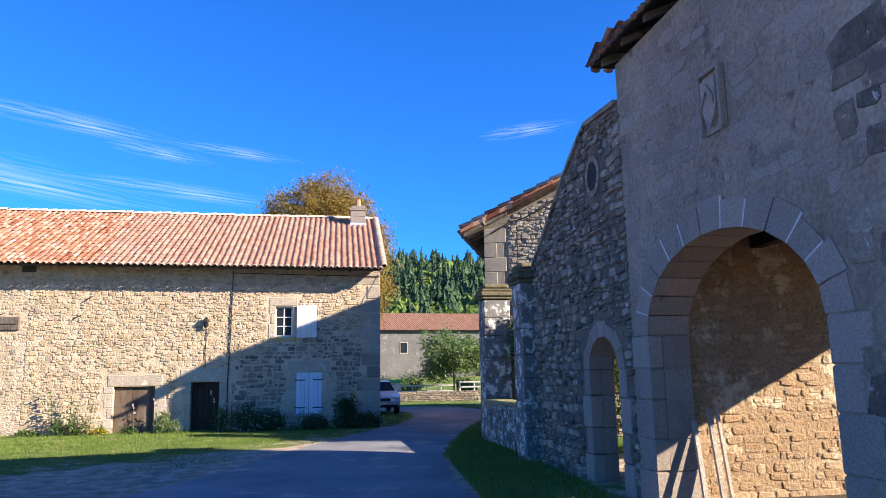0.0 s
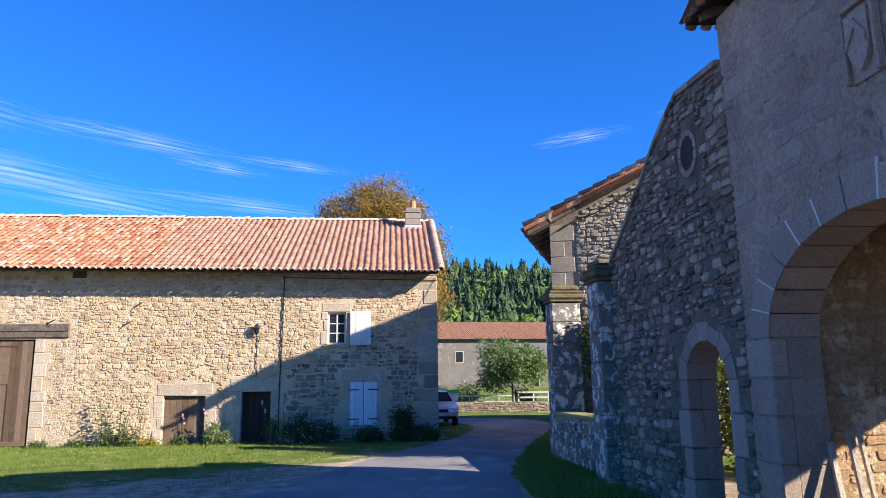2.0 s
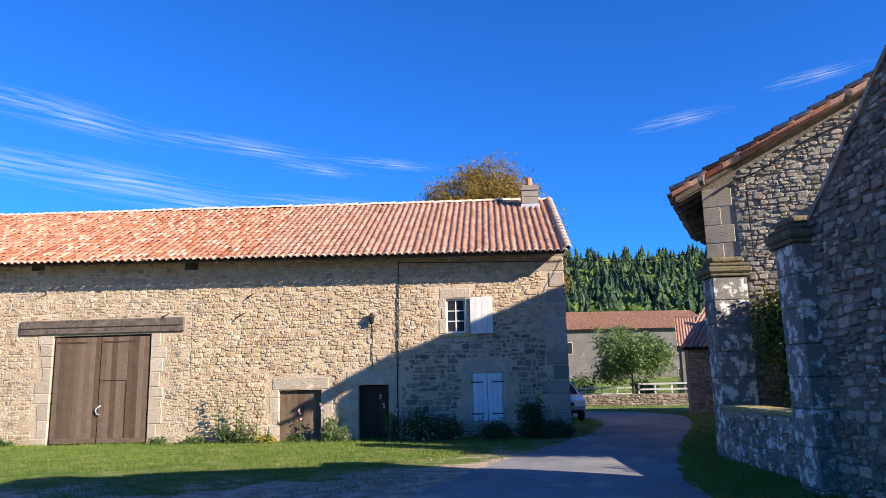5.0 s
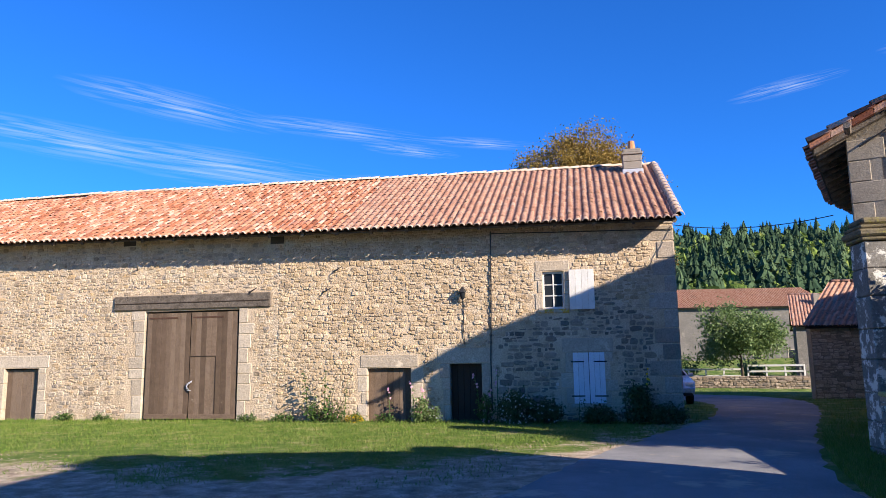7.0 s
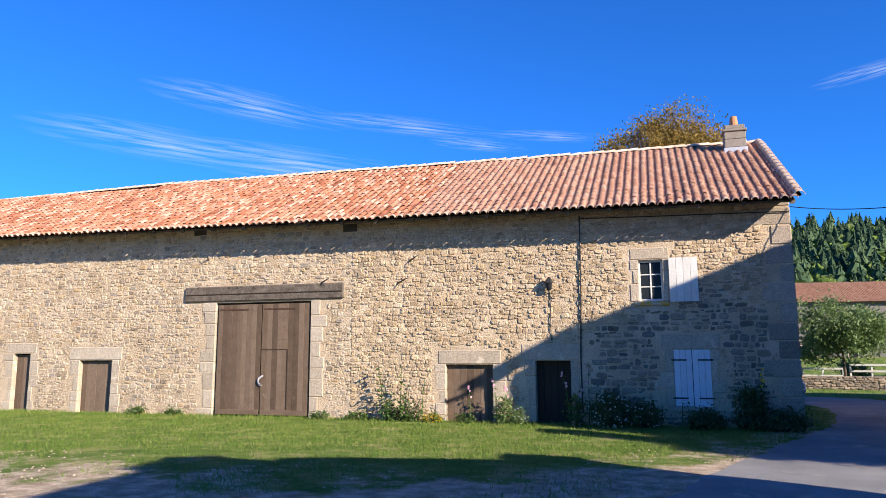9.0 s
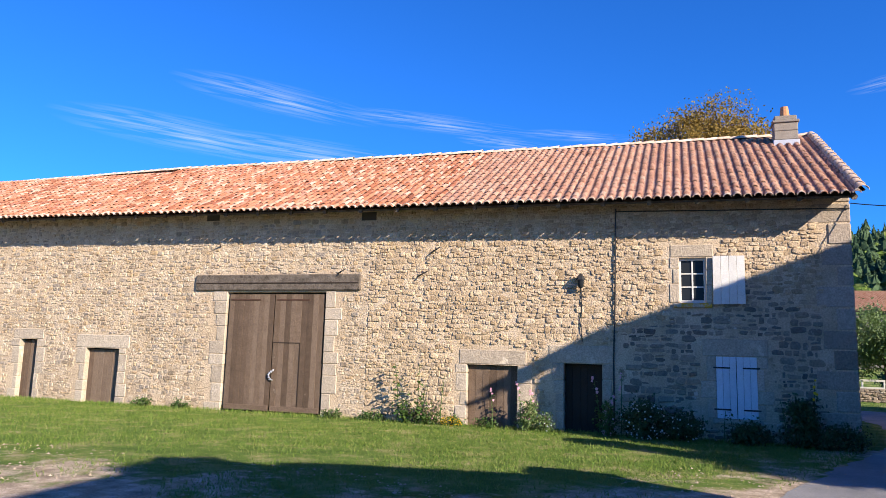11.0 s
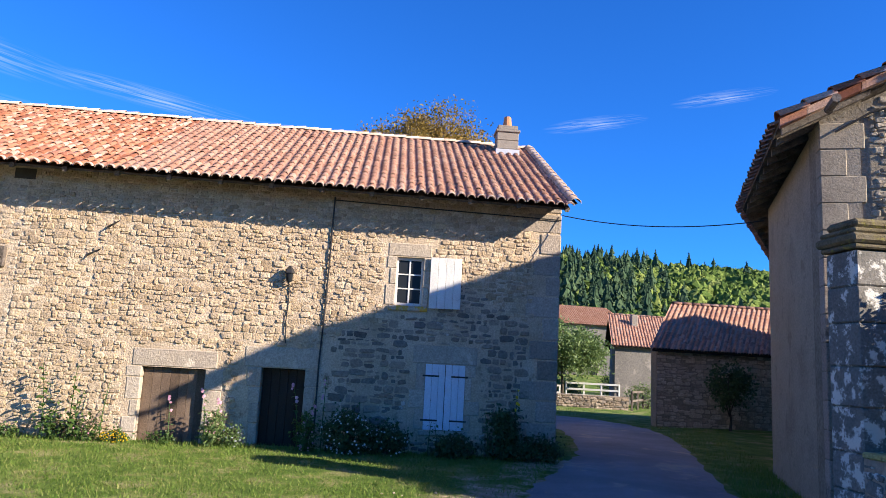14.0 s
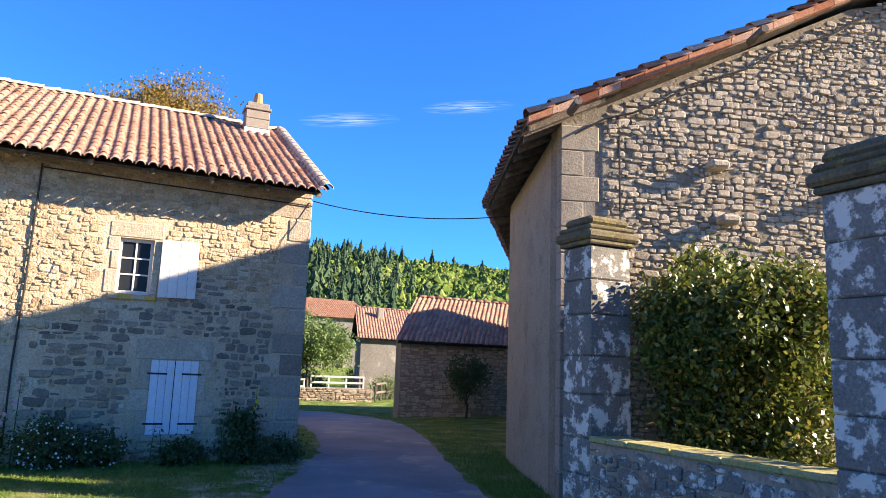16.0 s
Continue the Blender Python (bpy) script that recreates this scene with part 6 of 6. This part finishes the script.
# ---- thin high cloud ----
def cloud_mat():
    m = bpy.data.materials.new("cirrus")
    m.use_nodes = True
    n, l = m.node_tree.nodes, m.node_tree.links
    n.remove(n["Principled BSDF"])
    tc = n.new("ShaderNodeTexCoord")
    mp = n.new("ShaderNodeMapping")
    mp.inputs["Scale"].default_value = (0.9, 3.2, 1)
    l.new(tc.outputs["Object"], mp.inputs[0])
    nz = n.new("ShaderNodeTexNoise")
    nz.inputs["Scale"].default_value, nz.inputs["Detail"].default_value, nz.inputs["Distortion"].default_value = 1.6, 9, 0.6
    l.new(mp.outputs[0], nz.inputs["Vector"])
    r = n.new("ShaderNodeMapRange")
    r.inputs[1].default_value, r.inputs[2].default_value = 0.42, 0.85
    l.new(nz.outputs["Fac"], r.inputs[0])
    gr = n.new("ShaderNodeTexGradient"); gr.gradient_type = "SPHERICAL"
    l.new(tc.outputs["Object"], gr.inputs[0])
    mu = n.new("ShaderNodeMath"); mu.operation = "MULTIPLY"
    l.new(r.outputs[0], mu.inputs[0]), l.new(gr.outputs[0], mu.inputs[1])
    em = n.new("ShaderNodeEmission")
    em.inputs[0].default_value, em.inputs[1].default_value = (0.75, 0.86, 1.0, 1), 0.42
    tr = n.new("ShaderNodeBsdfTransparent")
    mx = n.new("ShaderNodeMixShader")
    l.new(mu.outputs[0], mx.inputs[0]), l.new(tr.outputs[0], mx.inputs[1]), l.new(em.outputs[0], mx.inputs[2])
    l.new(mx.outputs[0], n["Material Output"].inputs[0])
    return m


M_CLOUD = cloud_mat()


def cloud(az, el, half_w, half_h, lean):
    """A wisp on a plane 1800 m off, facing the village. az, el in degrees, az from +y to +x."""
    a, e = radians(az), radians(el)
    p = Vector((math.sin(a) * math.cos(e), math.cos(a) * math.cos(e), math.sin(e))) * 1800
    b = Build()
    b.add([(-1, -1, 0), (1, -1, 0), (1, 1, 0), (-1, 1, 0)], [(0, 1, 2, 3)])
    ob = part("cloud", b, M_CLOUD)
    m = look(p, (-2, -20, 2)) @ pose(0, 0, 0, 0, 180, lean)
    ob.matrix_world = m @ Matrix.Diagonal((half_w, half_h, 1, 1))
    ob.visible_shadow = False
    tagged(ob, "thin white wisp of high cloud", "cloud", kind="structure")


for c in ((-30, 15.5, 330, 40, 4), (-24, 14.0, 420, 36, 6), (-12, 14.2, 300, 22, 4), (-20, 18.5, 260, 26, 5), (-33, 19.5, 260, 40, 7), (16, 19.5, 130, 20, -6), (-8, 17.5, 160, 16, 5), (-40, 16, 300, 45, 4), (-14, 17.0, 130, 18, 6), (26, 21, 120, 18, -4)):
    cloud(*c)


# ---- stones of the walls ----
SURR = [(-24.1, -22.85, -1, 2.2), (-21.5, -19.45, -1, 2.05), (-16.6, -12.4, -1, 3.4), (-17.2, -11.82, 3.38, 3.88), (-9.1, -7.15, -1, 1.9), (-6.75, -5.05, -1, 2.06), (-3.15, -1.72, 0.38, 2.28), (-3.86, -2.84, 2.98, 4.5), (-0.52, 0.1, -1, 5.6), (-17.0, -16.56, 5.49, 5.72), (-11.91, -11.47, 5.34, 5.57)]


def facade_skip(u, z, a, h):
    return any(u + a > r[0] and u - a < r[1] and z + h > r[2] and z - h < r[3] for r in SURR)


def rebuilt(u, z):
    """The patch of darker stone round the shuttered window."""
    return u > -5.2 and z < 3.3 + 0.35 * math.sin(u * 2.1) - max(0, -u - 3.6) * 0.9


masonry("rubble", F, BARN_L, -11.6, -0.25, lambda u: barn_top(u) - 0.02, facade_skip, ((0.09, 0.27), (0.06, 0.17)), (0.003, 0.026), M_STONE, barn, 81, 0, None, 0.028, 0.9)
masonry("rubble", F, -11.6, 0, -0.25, lambda u: barn_top(u) - 0.02, lambda u, z, a, h: facade_skip(u, z, a, h) or rebuilt(u, z), ((0.07, 0.25), (0.055, 0.17)), (0.004, 0.036), M_STONE_GOLD, barn, 91, 250, lambda u, z: u > -9.0 and z < 2.6, 0.012, 0.93)
masonry("rubble_patch", F, -5.4, 0, -0.25, lambda u: 4.0, lambda u, z, a, h: facade_skip(u, z, a, h) or not rebuilt(u, z), ((0.1, 0.4), (0.07, 0.22)), (0.004, 0.03), M_STONE_DARK, barn, 90, 200, lambda u, z: True, 0.036, 0.93)


def gate_skip(u, z, a, h):
    if u < 4.8:
        return True
    for s, m in ((SD, 0.26), (AR, 0.42)):
        if s[0] - m < u + a and u - a < s[1] + m:
            c = min(max(u, s[0]), s[1])
            if z - h < arch_z(c, (s[0] - m, s[1] + m, s[2], s[3] + m)) or z - h < s[2]:
                return True
    if (u - 8.2) ** 2 + ((z - 4.95) / 1.2) ** 2 < 0.42 ** 2:
        return True
    return False


masonry("rubble", G, 4.78, 9.3, -0.3, gate_top, gate_skip, ((0.09, 0.3), (0.07, 0.17)), (0.012, 0.055), M_GATE, gate, 82, 300, lambda u, z: z < 3.4, 0.026, 0.96)
for i in range(13):
    u0, u1 = 4.8 + i * 0.4, 4.8 + (i + 1) * 0.4
    b = Build()
    p0, p1 = gate_top(u0), gate_top(min(u1, 9.25))
    if u1 > 9.3:
        break
    b.prism([G.at(u0 + 0.005, p0 - 0.02, 0.05), G.at(u1 - 0.005, p1 - 0.02, 0.05), G.at(u1 - 0.005, p1 + 0.06, 0.05), G.at(u0 + 0.005, p0 + 0.06, 0.05)], G.w * -0.85)
    part("coping_stone", b, M_GATE, gate, fix=True)
masonry("rubble", G, 13.6, 19.0, -0.3, lambda u: 6.3, lambda u, z, a, h: False, ((0.3, 0.7), (0.22, 0.42)), (0.006, 0.02), M_GATE, gatehouse, 83, 60, lambda u, z: z < 4, 0.012, 0.6)
masonry("rubble", G, 9.3, 13.6, 3.2, lambda u: 6.3, lambda u, z, a, h: gate_skip(u, z, a, h) or (11.5 < u < 12.1 and 4.3 < z < 5.3), ((0.16, 0.5), (0.12, 0.28)), (0.003, 0.011), M_GATED, gatehouse, 87, 60, lambda u, z: z < 5, 0.014, 0.42)
masonry("rubble", PN, 0.02, 4.7, -0.2, lambda u: 3.45, lambda u, z, a, h: False, ((0.1, 0.34), (0.07, 0.17)), (0.004, 0.022), M_OCHRE, gatehouse, 84, 300, lambda u, z: True, 0.022, 0.86)
masonry("rubble", G, 0.44, 4.12, -0.2, lambda u: 1.02, lambda u, z, a, h: False, ((0.14, 0.36), (0.1, 0.2)), (0.012, 0.04), M_LICHEN, parapet, 85, 200, lambda u, z: True, 0.016, 0.97)
masonry("rubble", GB, 0.05, 12.0, -0.2, lambda u: gab_top(u) - 0.05, lambda u, z, a, h: u - a < 0.66, ((0.08, 0.27), (0.055, 0.14)), (0.01, 0.042), M_GABLE, tithe, 86, 300, lambda u, z: 0.6 < u < 3.6 and z > 3.0, 0.016, 0.97)
masonry("rubble", SH, 0.02, 10.0, -0.4, lambda u: 2.85, lambda u, z, a, h: False, ((0.15, 0.45), (0.1, 0.2)), (0.01, 0.035), M_GABLE, shed, 88, 150, lambda u, z: u < 4, 0.02, 0.95)
masonry("rubble", LW, 0.02, LW.len, -0.5, lambda u: 0.52, lambda u, z, a, h: False, ((0.15, 0.45), (0.08, 0.18)), (0.02, 0.07), M_STONE_DARK, lowwall, 89, 200, lambda u, z: u > 8, 0.02, 1.0)
